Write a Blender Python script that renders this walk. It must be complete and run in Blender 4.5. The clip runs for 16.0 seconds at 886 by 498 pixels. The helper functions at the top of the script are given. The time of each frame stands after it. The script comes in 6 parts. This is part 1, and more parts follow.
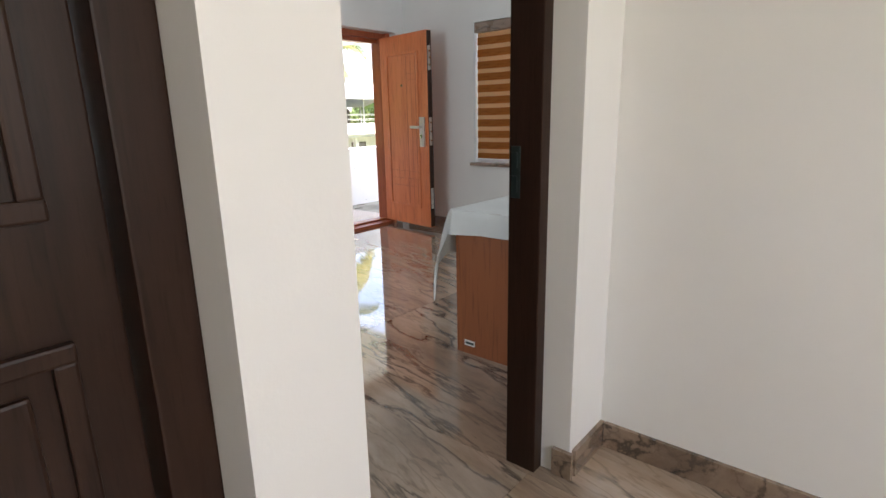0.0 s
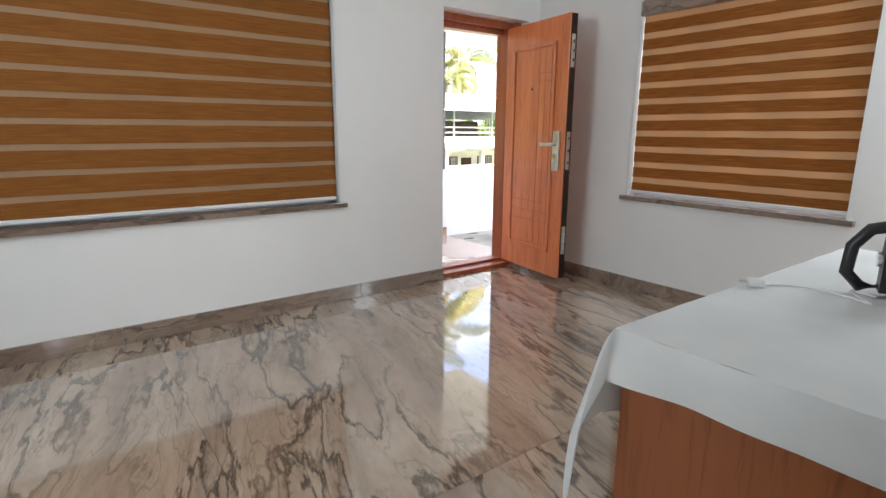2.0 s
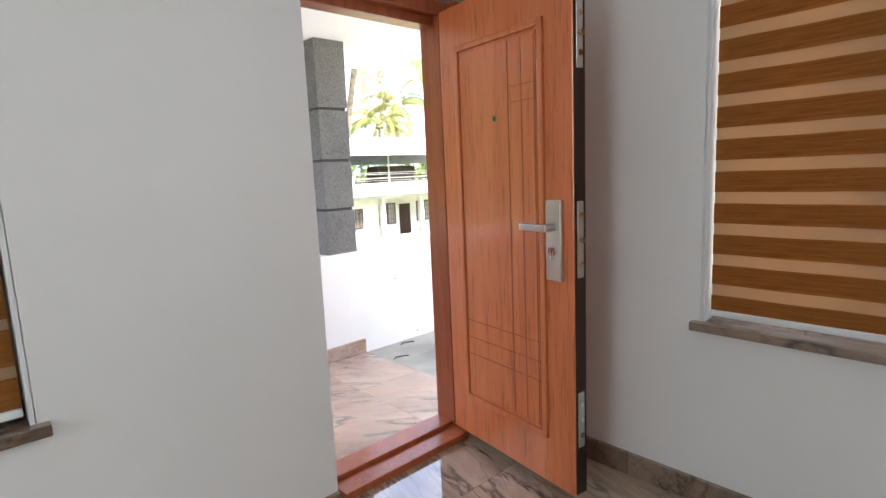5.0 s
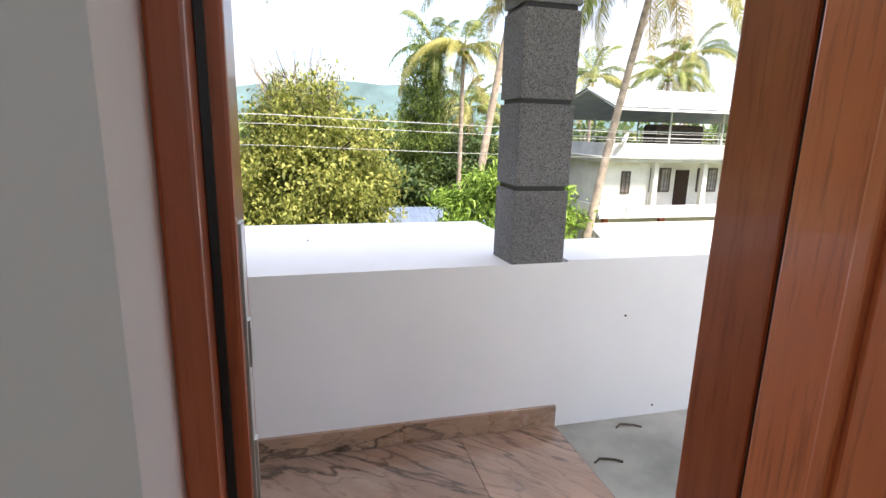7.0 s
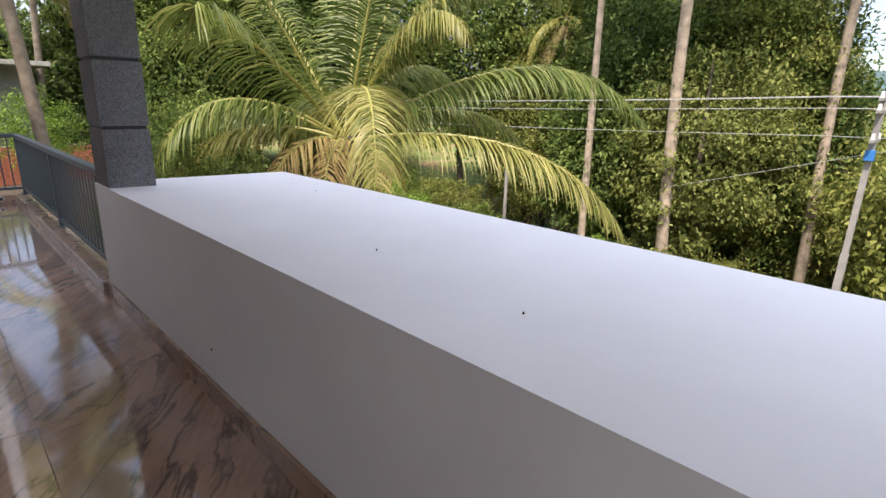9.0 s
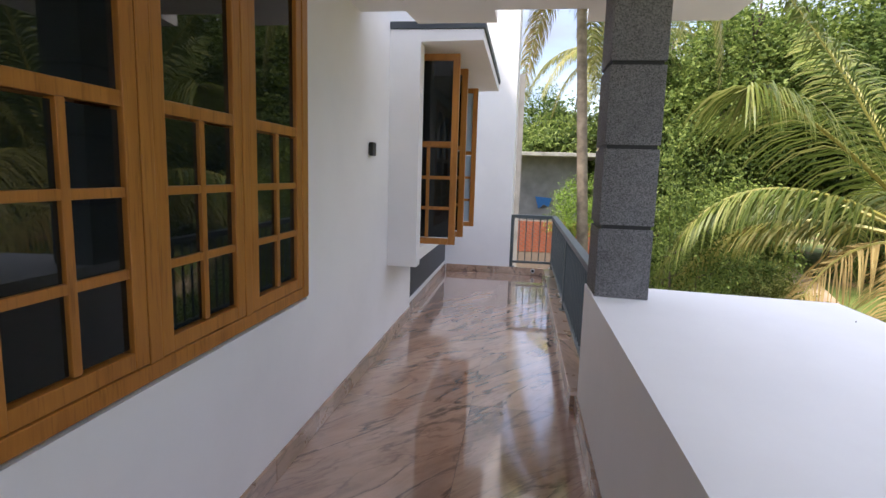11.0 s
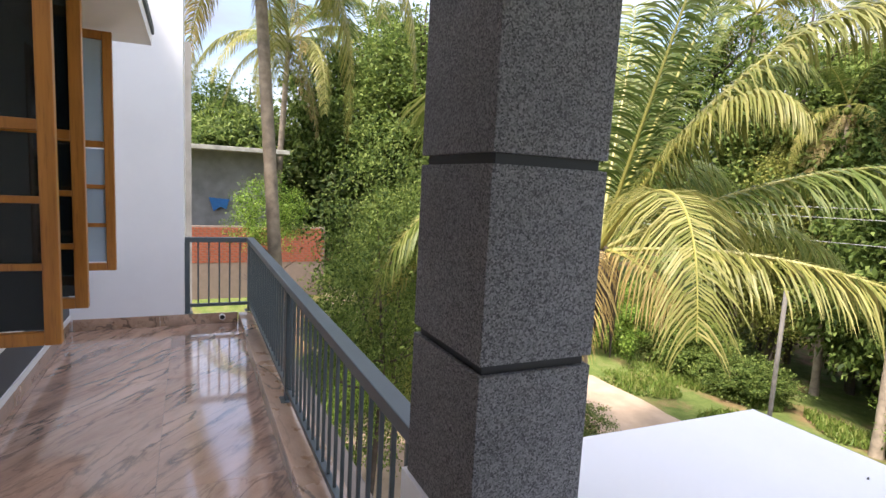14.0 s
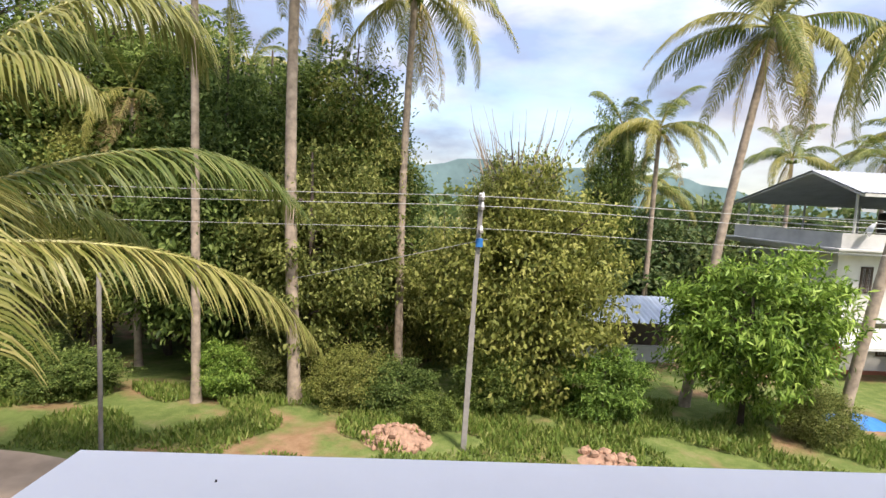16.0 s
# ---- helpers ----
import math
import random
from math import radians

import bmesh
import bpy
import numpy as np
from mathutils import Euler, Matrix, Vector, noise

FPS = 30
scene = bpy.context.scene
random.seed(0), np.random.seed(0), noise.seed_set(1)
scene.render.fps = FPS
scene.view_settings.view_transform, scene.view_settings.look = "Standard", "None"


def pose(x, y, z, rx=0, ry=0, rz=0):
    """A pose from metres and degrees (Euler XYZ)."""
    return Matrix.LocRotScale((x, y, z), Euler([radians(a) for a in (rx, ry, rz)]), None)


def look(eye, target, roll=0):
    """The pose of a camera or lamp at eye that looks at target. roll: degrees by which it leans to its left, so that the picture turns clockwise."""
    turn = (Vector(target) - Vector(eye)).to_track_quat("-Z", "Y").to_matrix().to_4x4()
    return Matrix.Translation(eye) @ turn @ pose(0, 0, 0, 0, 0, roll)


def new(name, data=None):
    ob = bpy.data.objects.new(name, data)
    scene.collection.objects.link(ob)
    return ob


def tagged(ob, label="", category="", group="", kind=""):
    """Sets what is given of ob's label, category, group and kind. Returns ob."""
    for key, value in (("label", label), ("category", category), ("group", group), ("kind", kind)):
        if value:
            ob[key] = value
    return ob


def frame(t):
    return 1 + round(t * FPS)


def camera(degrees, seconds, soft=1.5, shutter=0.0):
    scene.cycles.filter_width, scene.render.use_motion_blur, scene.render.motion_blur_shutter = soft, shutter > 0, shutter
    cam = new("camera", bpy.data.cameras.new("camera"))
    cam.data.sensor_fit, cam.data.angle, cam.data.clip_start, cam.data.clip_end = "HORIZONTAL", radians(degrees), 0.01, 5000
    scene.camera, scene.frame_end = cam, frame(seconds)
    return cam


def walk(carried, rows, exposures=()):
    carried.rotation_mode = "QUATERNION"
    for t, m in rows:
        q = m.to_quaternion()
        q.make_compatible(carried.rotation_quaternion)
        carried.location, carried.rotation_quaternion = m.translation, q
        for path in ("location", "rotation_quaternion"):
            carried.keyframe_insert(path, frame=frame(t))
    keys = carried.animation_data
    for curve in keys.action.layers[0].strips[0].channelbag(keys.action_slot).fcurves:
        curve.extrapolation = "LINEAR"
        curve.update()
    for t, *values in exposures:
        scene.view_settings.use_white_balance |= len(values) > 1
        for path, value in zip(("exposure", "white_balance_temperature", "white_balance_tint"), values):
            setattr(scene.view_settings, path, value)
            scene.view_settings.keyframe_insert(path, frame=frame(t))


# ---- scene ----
cam = camera(79.7, 16.0)
PATH = [
    (0, (-4.293, -4.308, 1.204), (-2.806, -3.062, 0.717), -1.2),
    (0.5, (-3.988, -4.156, 1.194), (-2.576, -2.83, 0.698), -1.0),
    (1, (-3.688, -3.943, 1.161), (-2.412, -2.483, 0.671), 0.3),
    (1.5, (-3.479, -3.673, 1.199), (-2.279, -2.156, 0.689), 0.8),
    (2, (-3.284, -3.354, 1.195), (-2.113, -1.792, 0.759), 0.3),
    (2.5, (-3.106, -3.084, 1.216), (-1.894, -1.531, 0.873), 0.6),
    (3, (-2.961, -2.791, 1.243), (-1.653, -1.296, 1.007), 0.5),
    (3.2, (-2.862, -2.685, 1.251), (-1.538, -1.202, 1.034), 0.5),
    (5.3, (-1.572, -1.544, 1.318), (-0.239, -0.084, 1.012), -3.2),
    (5.5, (-1.453, -1.434, 1.307), (-0.16, 0.056, 0.983), -3.2),
    (6, (-1.126, -1.162, 1.285), (-0.071, 0.503, 0.945), -1.9),
    (6.5, (-0.856, -0.775, 1.31), (-0.065, 1.009, 0.87), -0.2),
    (7, (-0.637, -0.438, 1.312), (-0.132, 1.446, 0.868), 1.5),
    (7.5, (-0.468, -0.081, 1.31), (-0.365, 1.858, 0.832), 1.9),
    (8, (-0.406, 0.302, 1.296), (-0.774, 2.196, 0.769), 1.3),
    (8.5, (-0.553, 0.581, 1.3), (-1.449, 2.289, 0.773), 1.1),
    (9, (-0.607, 0.848, 1.268), (-1.99, 2.191, 0.735), 1.2),
    (9.5, (-0.833, 1.005, 1.265), (-2.552, 1.858, 0.701), 1.6),
    (10, (-1.031, 1.171, 1.284), (-2.932, 1.403, 0.708), 1.6),
    (10.2, (-1.124, 1.214, 1.282), (-3.042, 1.22, 0.717), 1.6),
    (12.3, (-2.347, 1.223, 1.418), (-4.321, 0.92, 1.307), 3.7),
    (12.5, (-2.478, 1.166, 1.426), (-4.461, 0.929, 1.328), 3.7),
    (13, (-2.811, 1.112, 1.421), (-4.807, 1.075, 1.312), 2.8),
    (13.5, (-3.125, 1.122, 1.417), (-5.09, 1.454, 1.24), 2.7),
    (14, (-3.419, 1.125, 1.42), (-5.208, 1.985, 1.177), 3.1),
    (14.5, (-3.585, 1.232, 1.417), (-5.036, 2.581, 1.147), 3.2),
    (15, (-3.628, 1.387, 1.425), (-4.563, 3.138, 1.177), 3.5),
    (15.5, (-3.654, 1.458, 1.429), (-3.989, 3.417, 1.207), 3.7),
    (16, (-3.626, 1.463, 1.431), (-3.549, 3.453, 1.243), 2.8),
]
EXPOSURES = [(0.0, 2.85), (0.5, 2.62), (0.9, 2.75), (1.5, 3.15), (2.5, 3.15), (3.2, 3.15), (5.5, 2.9), (6.2, 2.5), (7.0, 2.1), (7.6, 1.7), (8.5, 1.4), (10.0, 1.5), (12.5, 1.95), (13.5, 1.75), (14.5, 1.72), (15.2, 1.5), (16.0, 1.2)]
walk(cam, [(t, look(eye, target, roll)) for t, eye, target, roll in PATH], EXPOSURES)

# ---- world, sun, exposure ----
SUN_AZ, SUN_EL = 152.0, 56.0
world = bpy.data.worlds.new("sky")
scene.world = world
world.use_nodes = True
wn, wl = world.node_tree.nodes, world.node_tree.links
wn.clear()
sky = wn.new("ShaderNodeTexSky")
sky.sky_type, sky.sun_disc = "NISHITA", False
sky.sun_elevation, sky.sun_rotation = radians(SUN_EL), radians(SUN_AZ)
bg_sky, bg_cloud, bg_mix = wn.new("ShaderNodeBackground"), wn.new("ShaderNodeBackground"), wn.new("ShaderNodeMixShader")
bg_sky.inputs["Strength"].default_value = 0.13
wco, wmap, wno, wra = wn.new("ShaderNodeTexCoord"), wn.new("ShaderNodeMapping"), wn.new("ShaderNodeTexNoise"), wn.new("ShaderNodeValToRGB")
wmap.inputs["Scale"].default_value = (1.0, 1.0, 2.6)
wmap.inputs["Location"].default_value = (0.35, 0.1, 0.2)
wno.inputs["Scale"].default_value, wno.inputs["Detail"].default_value, wno.inputs["Roughness"].default_value = 2.3, 9, 0.55
wra.color_ramp.elements[0].position, wra.color_ramp.elements[1].position = 0.36, 0.60
wra.color_ramp.elements[0].color = (0.25, 0.25, 0.25, 1)
wno2, wra2 = wn.new("ShaderNodeTexNoise"), wn.new("ShaderNodeValToRGB")
wno2.inputs["Scale"].default_value, wno2.inputs["Detail"].default_value = 3.7, 8
wra2.color_ramp.elements[0].position, wra2.color_ramp.elements[1].position = 0.40, 0.66
wra2.color_ramp.elements[0].color = (0.42, 0.465, 0.66, 1)
wra2.color_ramp.elements[1].color = (1.0, 0.965, 0.985, 1)
wl.new(wco.outputs["Generated"], wmap.inputs["Vector"])
wl.new(wmap.outputs["Vector"], wno.inputs["Vector"])
wl.new(wmap.outputs["Vector"], wno2.inputs["Vector"])
wl.new(wno2.outputs["Fac"], wra2.inputs["Fac"])
wl.new(wra2.outputs["Color"], bg_cloud.inputs["Color"])
# clouds grow brighter towards the zenith, as under any overcast sky
wsep, wmul = wn.new("ShaderNodeSeparateXYZ"), wn.new("ShaderNodeMath")
wl.new(wco.outputs["Generated"], wsep.inputs["Vector"])
wmul.operation, wmul.inputs[1].default_value, wmul.inputs[2].default_value = "MULTIPLY_ADD", 1.00, 0.29
wl.new(wsep.outputs["Z"], wmul.inputs[0])
wl.new(wmul.outputs["Value"], bg_cloud.inputs["Strength"])
wl.new(wno.outputs["Fac"], wra.inputs["Fac"])
wl.new(wra.outputs["Color"], bg_mix.inputs["Fac"])
wl.new(sky.outputs["Color"], bg_sky.inputs["Color"])
wl.new(bg_sky.outputs["Background"], bg_mix.inputs[1])
wl.new(bg_cloud.outputs["Background"], bg_mix.inputs[2])
wout = wn.new("ShaderNodeOutputWorld")
wl.new(bg_mix.outputs["Shader"], wout.inputs["Surface"])

sun_data = bpy.data.lights.new("sun", "SUN")
sun_data.energy, sun_data.angle, sun_data.color = 3.4, radians(9), (1.0, 0.885, 0.80)
sun = new("sun", sun_data)
_az, _el = radians(SUN_AZ), radians(SUN_EL)
sun.matrix_world = look((0, 0, 40), (-math.sin(_az) * math.cos(_el), -math.cos(_az) * math.cos(_el), 40 - math.sin(_el)))


def fill_light(name, eye, target, width, height, watts, color=(1, 1, 1)):
    d = bpy.data.lights.new(name, "AREA")
    d.shape, d.size, d.size_y, d.energy, d.color = "RECTANGLE", width, height, watts, color
    ob = new(name, d)
    ob.matrix_world = look(eye, target)
    return ob


LXW = -5.27
# daylight-coloured fill lamps added to hall and room; no such windows are known
fill_light("fill_lamp_hall", (-4.2, -7.05, 1.7), (-4.2, -4.0, 1.5), 1.7, 1.3, 5, (1.0, 0.96, 0.90))
fill_light("fill_lamp_room", (LXW, -1.5, 1.6), (-0.6, -1.3, 1.35), 1.4, 1.3, 6.5, (0.84, 0.93, 1.0))
fill_light("fill_lamp_corner", (0.19, -3.0, 1.55), (-2.6, -1.4, 0.9), 0.6, 1.5, 4.5, (0.86, 0.94, 1.0))

# ---- materials ----


def mat_new(name):
    m = bpy.data.materials.new(name)
    m.use_nodes = True
    n = m.node_tree.nodes
    return m, n, m.node_tree.links, n["Principled BSDF"]


def ramp(n, stops, interp="LINEAR"):
    r = n.new("ShaderNodeValToRGB")
    r.color_ramp.interpolation = interp
    while len(r.color_ramp.elements) < len(stops):
        r.color_ramp.elements.new(0.5)
    for e, (p, c) in zip(r.color_ramp.elements, stops):
        e.position, e.color = p, (*c, 1) if len(c) == 3 else c
    return r


def coords(n, l, scale=(1, 1, 1), rot=(0, 0, 0), space="Object"):
    c, mp = n.new("ShaderNodeTexCoord"), n.new("ShaderNodeMapping")
    mp.inputs["Scale"].default_value = scale
    mp.inputs["Rotation"].default_value = [radians(a) for a in rot]
    l.new(c.outputs[space], mp.inputs["Vector"])
    return mp.outputs["Vector"]


def noise_node(n, l, vec, scale, detail=5, rough=0.55, distort=0.0):
    t = n.new("ShaderNodeTexNoise")
    t.inputs["Scale"].default_value, t.inputs["Detail"].default_value = scale, detail
    t.inputs["Roughness"].default_value, t.inputs["Distortion"].default_value = rough, distort
    l.new(vec, t.inputs["Vector"])
    return t.outputs["Fac"]


def mixc(n, l, fac, a, b, mode="MIX"):
    x = n.new("ShaderNodeMix")
    x.data_type, x.blend_type = "RGBA", mode
    for sock, v in ((x.inputs["Factor"], fac), (x.inputs["A"], a), (x.inputs["B"], b)):
        if isinstance(v, (int, float)):
            sock.default_value = v
        elif isinstance(v, tuple):
            sock.default_value = (*v, 1) if len(v) == 3 else v
        else:
            l.new(v, sock)
    return x.outputs["Result"]


def bump(n, l, b, height, strength, distance=0.01):
    bp = n.new("ShaderNodeBump")
    bp.inputs["Strength"].default_value, bp.inputs["Distance"].default_value = strength, distance
    l.new(height, bp.inputs["Height"])
    l.new(bp.outputs["Normal"], b.inputs["Normal"])


def plain(name, color, rough=0.5, metal=0.0, vary=0.12, scale=6.0, grain=0.15, grain_scale=180.0, spec=0.5):
    """Paint, plastic or metal with faint patches and fine grain."""
    m, n, l, b = mat_new(name)
    v = coords(n, l)
    f = noise_node(n, l, v, scale, 6)
    dark = tuple(c * (1 - vary) for c in color)
    light = tuple(min(1, c * (1 + vary * 0.5)) for c in color)
    r = ramp(n, [(0.3, dark), (0.7, light)])
    l.new(f, r.inputs["Fac"])
    l.new(r.outputs["Color"], b.inputs["Base Color"])
    b.inputs["Roughness"].default_value, b.inputs["Metallic"].default_value = rough, metal
    b.inputs["Specular IOR Level"].default_value = spec
    if grain:
        bump(n, l, b, noise_node(n, l, v, grain_scale, 3), grain, 0.002)
    return m


def wall_paint(name, color, rough=0.6, dirt=0.06):
    """Painted plaster: roller texture, faint broad stains."""
    m, n, l, b = mat_new(name)
    v = coords(n, l)
    big = noise_node(n, l, v, 0.9, 7, 0.6)
    r = ramp(n, [(0.3, tuple(c * (1 - dirt) for c in color)), (0.62, color)])
    l.new(big, r.inputs["Fac"])
    specks = noise_node(n, l, v, 34, 2, 0.4)
    rs = ramp(n, [(0.0, (0.45, 0.40, 0.34)), (0.155, (1, 1, 1))])
    l.new(specks, rs.inputs["Fac"])
    l.new(mixc(n, l, 1.0, r.outputs["Color"], rs.outputs["Color"], "MULTIPLY"), b.inputs["Base Color"])
    b.inputs["Roughness"].default_value = rough
    b.inputs["Specular IOR Level"].default_value = 0.35
    bump(n, l, b, noise_node(n, l, v, 90, 4, 0.6), 0.12, 0.003)
    return m


def marble(name, rot, tint=(1, 1, 1), rough=0.09, dust=0.0):
    """Polished veined stone: long dark veins on a pink-beige ground."""
    m, n, l, b = mat_new(name)
    info = n.new("ShaderNodeObjectInfo")
    tc = n.new("ShaderNodeTexCoord")
    off = n.new("ShaderNodeVectorMath")
    off.operation = "MULTIPLY_ADD"
    l.new(info.outputs["Random"], off.inputs[0])
    off.inputs[1].default_value = (3.1, 0.6, 0)
    l.new(tc.outputs["Object"], off.inputs[2])
    turn, mp = n.new("ShaderNodeMapping"), n.new("ShaderNodeMapping")
    turn.inputs["Rotation"].default_value = (0, 0, radians(rot))
    mp.inputs["Scale"].default_value = (1.05, 0.24, 1.0)
    l.new(off.outputs["Vector"], turn.inputs["Vector"])
    l.new(turn.outputs["Vector"], mp.inputs["Vector"])
    v = mp.outputs["Vector"]
    warp = n.new("ShaderNodeTexNoise")
    warp.inputs["Scale"].default_value, warp.inputs["Detail"].default_value = 1.1, 3
    l.new(v, warp.inputs["Vector"])
    wadd = n.new("ShaderNodeVectorMath")
    wadd.operation = "MULTIPLY_ADD"
    l.new(warp.outputs["Color"], wadd.inputs[0])
    wadd.inputs[1].default_value = (0.62, 0.26, 0)
    l.new(v, wadd.inputs[2])
    vv = wadd.outputs["Vector"]
    base = ramp(n, [(0.27, tuple(k * q for k, q in zip((0.36, 0.265, 0.20), tint))), (0.47, tuple(k * q for k, q in zip((0.53, 0.42, 0.33), tint))), (0.72, tuple(k * q for k, q in zip((0.68, 0.59, 0.50), tint)))])
    l.new(noise_node(n, l, vv, 3.0, 8, 0.62), base.inputs["Fac"])
    grey = ramp(n, [(0.46, (1, 1, 1)), (0.64, (0.66, 0.66, 0.67))])
    l.new(noise_node(n, l, vv, 2.2, 5, 0.6), grey.inputs["Fac"])
    c1 = mixc(n, l, 1.0, base.outputs["Color"], grey.outputs["Color"], "MULTIPLY")
    vein = n.new("ShaderNodeTexNoise")
    vein.inputs["Scale"].default_value, vein.inputs["Detail"].default_value, vein.inputs["Roughness"].default_value = 4.2, 6, 0.55
    l.new(vv, vein.inputs["Vector"])
    rv = ramp(n, [(0.478, (1, 1, 1)), (0.497, (0.22, 0.23, 0.23)), (0.505, (0.40, 0.40, 0.39)), (0.530, (1, 1, 1))])
    l.new(vein.outputs["Fac"], rv.inputs["Fac"])
    gate = ramp(n, [(0.38, (0, 0, 0)), (0.52, (1, 1, 1))])
    l.new(noise_node(n, l, vv, 1.5, 3), gate.inputs["Fac"])
    c2 = mixc(n, l, gate.outputs["Color"], c1, mixc(n, l, 1.0, c1, rv.outputs["Color"], "MULTIPLY"))
    thin = ramp(n, [(0.474, (1, 1, 1)), (0.494, (0.36, 0.34, 0.33)), (0.516, (1, 1, 1))])
    l.new(noise_node(n, l, vv, 8.5, 4, 0.5), thin.inputs["Fac"])
    c2 = mixc(n, l, 0.45, c2, mixc(n, l, 1.0, c2, thin.outputs["Color"], "MULTIPLY"))
    fine = ramp(n, [(0.30, (0.72, 0.70, 0.68)), (0.55, (1, 1, 1))])
    l.new(noise_node(n, l, vv, 15, 6, 0.72), fine.inputs["Fac"])
    c3 = mixc(n, l, 1.0, c2, fine.outputs["Color"], "MULTIPLY")
    if dust:
        d = ramp(n, [(0.42, (0, 0, 0)), (0.72, (dust, dust, dust))])
        l.new(noise_node(n, l, tc.outputs["Object"], 2.4, 8, 0.7), d.inputs["Fac"])
        c3 = mixc(n, l, d.outputs["Color"], c3, (0.46, 0.40, 0.36))
    l.new(c3, b.inputs["Base Color"])
    rr = ramp(n, [(0.35, (rough, rough, rough)), (0.75, (rough + 0.10 + dust * 0.25,) * 3)])
    l.new(noise_node(n, l, tc.outputs["Object"], 3.0, 7, 0.65), rr.inputs["Fac"])
    l.new(rr.outputs["Color"], b.inputs["Roughness"])
    b.inputs["Specular IOR Level"].default_value = 0.7
    b.inputs["Coat Weight"].default_value, b.inputs["Coat Roughness"].default_value = 0.9, 0.02 + rough * 0.3
    return m


def wood(name, dark, light, rough=0.35, axis="Z", scale=1.0, coat=0.0):
    m, n, l, b = mat_new(name)
    s = {"X": (0.6, 9, 9), "Y": (9, 0.6, 9), "Z": (9, 9, 0.6)}[axis]
    v = coords(n, l, tuple(k * scale for k in s))
    f = noise_node(n, l, v, 2.2, 7, 0.65, 0.6)
    r = ramp(n, [(0.25, dark), (0.5, tuple((a + c) / 2 for a, c in zip(dark, light))), (0.78, light)])
    l.new(f, r.inputs["Fac"])
    pores = ramp(n, [(0.33, (0.6, 0.55, 0.5)), (0.46, (1, 1, 1))])
    l.new(noise_node(n, l, v, 13, 4, 0.6), pores.inputs["Fac"])
    l.new(mixc(n, l, 0.7, r.outputs["Color"], pores.outputs["Color"], "MULTIPLY"), b.inputs["Base Color"])
    b.inputs["Roughness"].default_value = rough
    b.inputs["Coat Weight"].default_value = coat
    bump(n, l, b, noise_node(n, l, v, 13, 4, 0.6), 0.1, 0.002)
    return m


def granite(name, c0, c1, scale, rough=0.75):
    m, n, l, b = mat_new(name)
    v = coords(n, l)
    vor = n.new("ShaderNodeTexVoronoi")
    vor.inputs["Scale"].default_value = scale
    l.new(v, vor.inputs["Vector"])
    bw = n.new("ShaderNodeRGBToBW")
    l.new(vor.outputs["Color"], bw.inputs["Color"])
    r = ramp(n, [(0.15, c0), (0.85, c1)])
    l.new(bw.outputs["Val"], r.inputs["Fac"])
    br = ramp(n, [(0.3, (0.75, 0.75, 0.75)), (0.7, (1.1, 1.1, 1.1))])
    l.new(noise_node(n, l, v, 3.0, 5), br.inputs["Fac"])
    l.new(mixc(n, l, 1.0, r.outputs["Color"], br.outputs["Color"], "MULTIPLY"), b.inputs["Base Color"])
    b.inputs["Roughness"].default_value = rough
    bump(n, l, b, bw.outputs["Val"], 0.5, 0.002)
    return m


def leafy(name, c0, c1, c2, rough=0.5, trans=0.34):
    """Leaves: colour differs from leaf to leaf, some light comes through."""
    m, n, l, b = mat_new(name)
    g = n.new("ShaderNodeNewGeometry")
    info = n.new("ShaderNodeObjectInfo")
    r = ramp(n, [(0.0, c0), (0.55, c1), (1.0, c2)])
    l.new(g.outputs["Random Per Island"], r.inputs["Fac"])
    r2 = ramp(n, [(0.0, (0.75, 0.8, 0.8)), (1.0, (1.2, 1.15, 1.0))])
    l.new(info.outputs["Random"], r2.inputs["Fac"])
    col = mixc(n, l, 1.0, r.outputs["Color"], r2.outputs["Color"], "MULTIPLY")
    l.new(col, b.inputs["Base Color"])
    b.inputs["Roughness"].default_value = rough
    b.inputs["Specular IOR Level"].default_value = 0.22
    tr, mx = n.new("ShaderNodeBsdfTranslucent"), n.new("ShaderNodeMixShader")
    l.new(col, tr.inputs["Color"])
    mx.inputs["Fac"].default_value = trans
    l.new(b.outputs["BSDF"], mx.inputs[1])
    l.new(tr.outputs["BSDF"], mx.inputs[2])
    l.new(mx.outputs["Shader"], n["Material Output"].inputs["Surface"])
    return m


def cloth_mat(name, color, trans, stripes=None):
    m, n, l, b = mat_new(name)
    v = coords(n, l)
    if stripes:
        r = ramp(n, [(0.3, stripes), (0.7, color)])
        l.new(noise_node(n, l, coords(n, l, (2.0, 2.0, 40)), 3.0, 6, 0.7), r.inputs["Fac"])
        col = r.outputs["Color"]
    else:
        r = ramp(n, [(0.3, tuple(c * 0.92 for c in color)), (0.7, color)])
        l.new(noise_node(n, l, v, 5, 5), r.inputs["Fac"])
        col = r.outputs["Color"]
    l.new(col, b.inputs["Base Color"])
    b.inputs["Roughness"].default_value = 0.85
    b.inputs["Specular IOR Level"].default_value = 0.2
    bump(n, l, b, noise_node(n, l, v, 320, 2), 0.2, 0.001)
    tr, mx = n.new("ShaderNodeBsdfTranslucent"), n.new("ShaderNodeMixShader")
    l.new(col, tr.inputs["Color"])
    mx.inputs["Fac"].default_value = trans
    l.new(b.outputs["BSDF"], mx.inputs[1])
    l.new(tr.outputs["BSDF"], mx.inputs[2])
    l.new(mx.outputs["Shader"], n["Material Output"].inputs["Surface"])
    return m


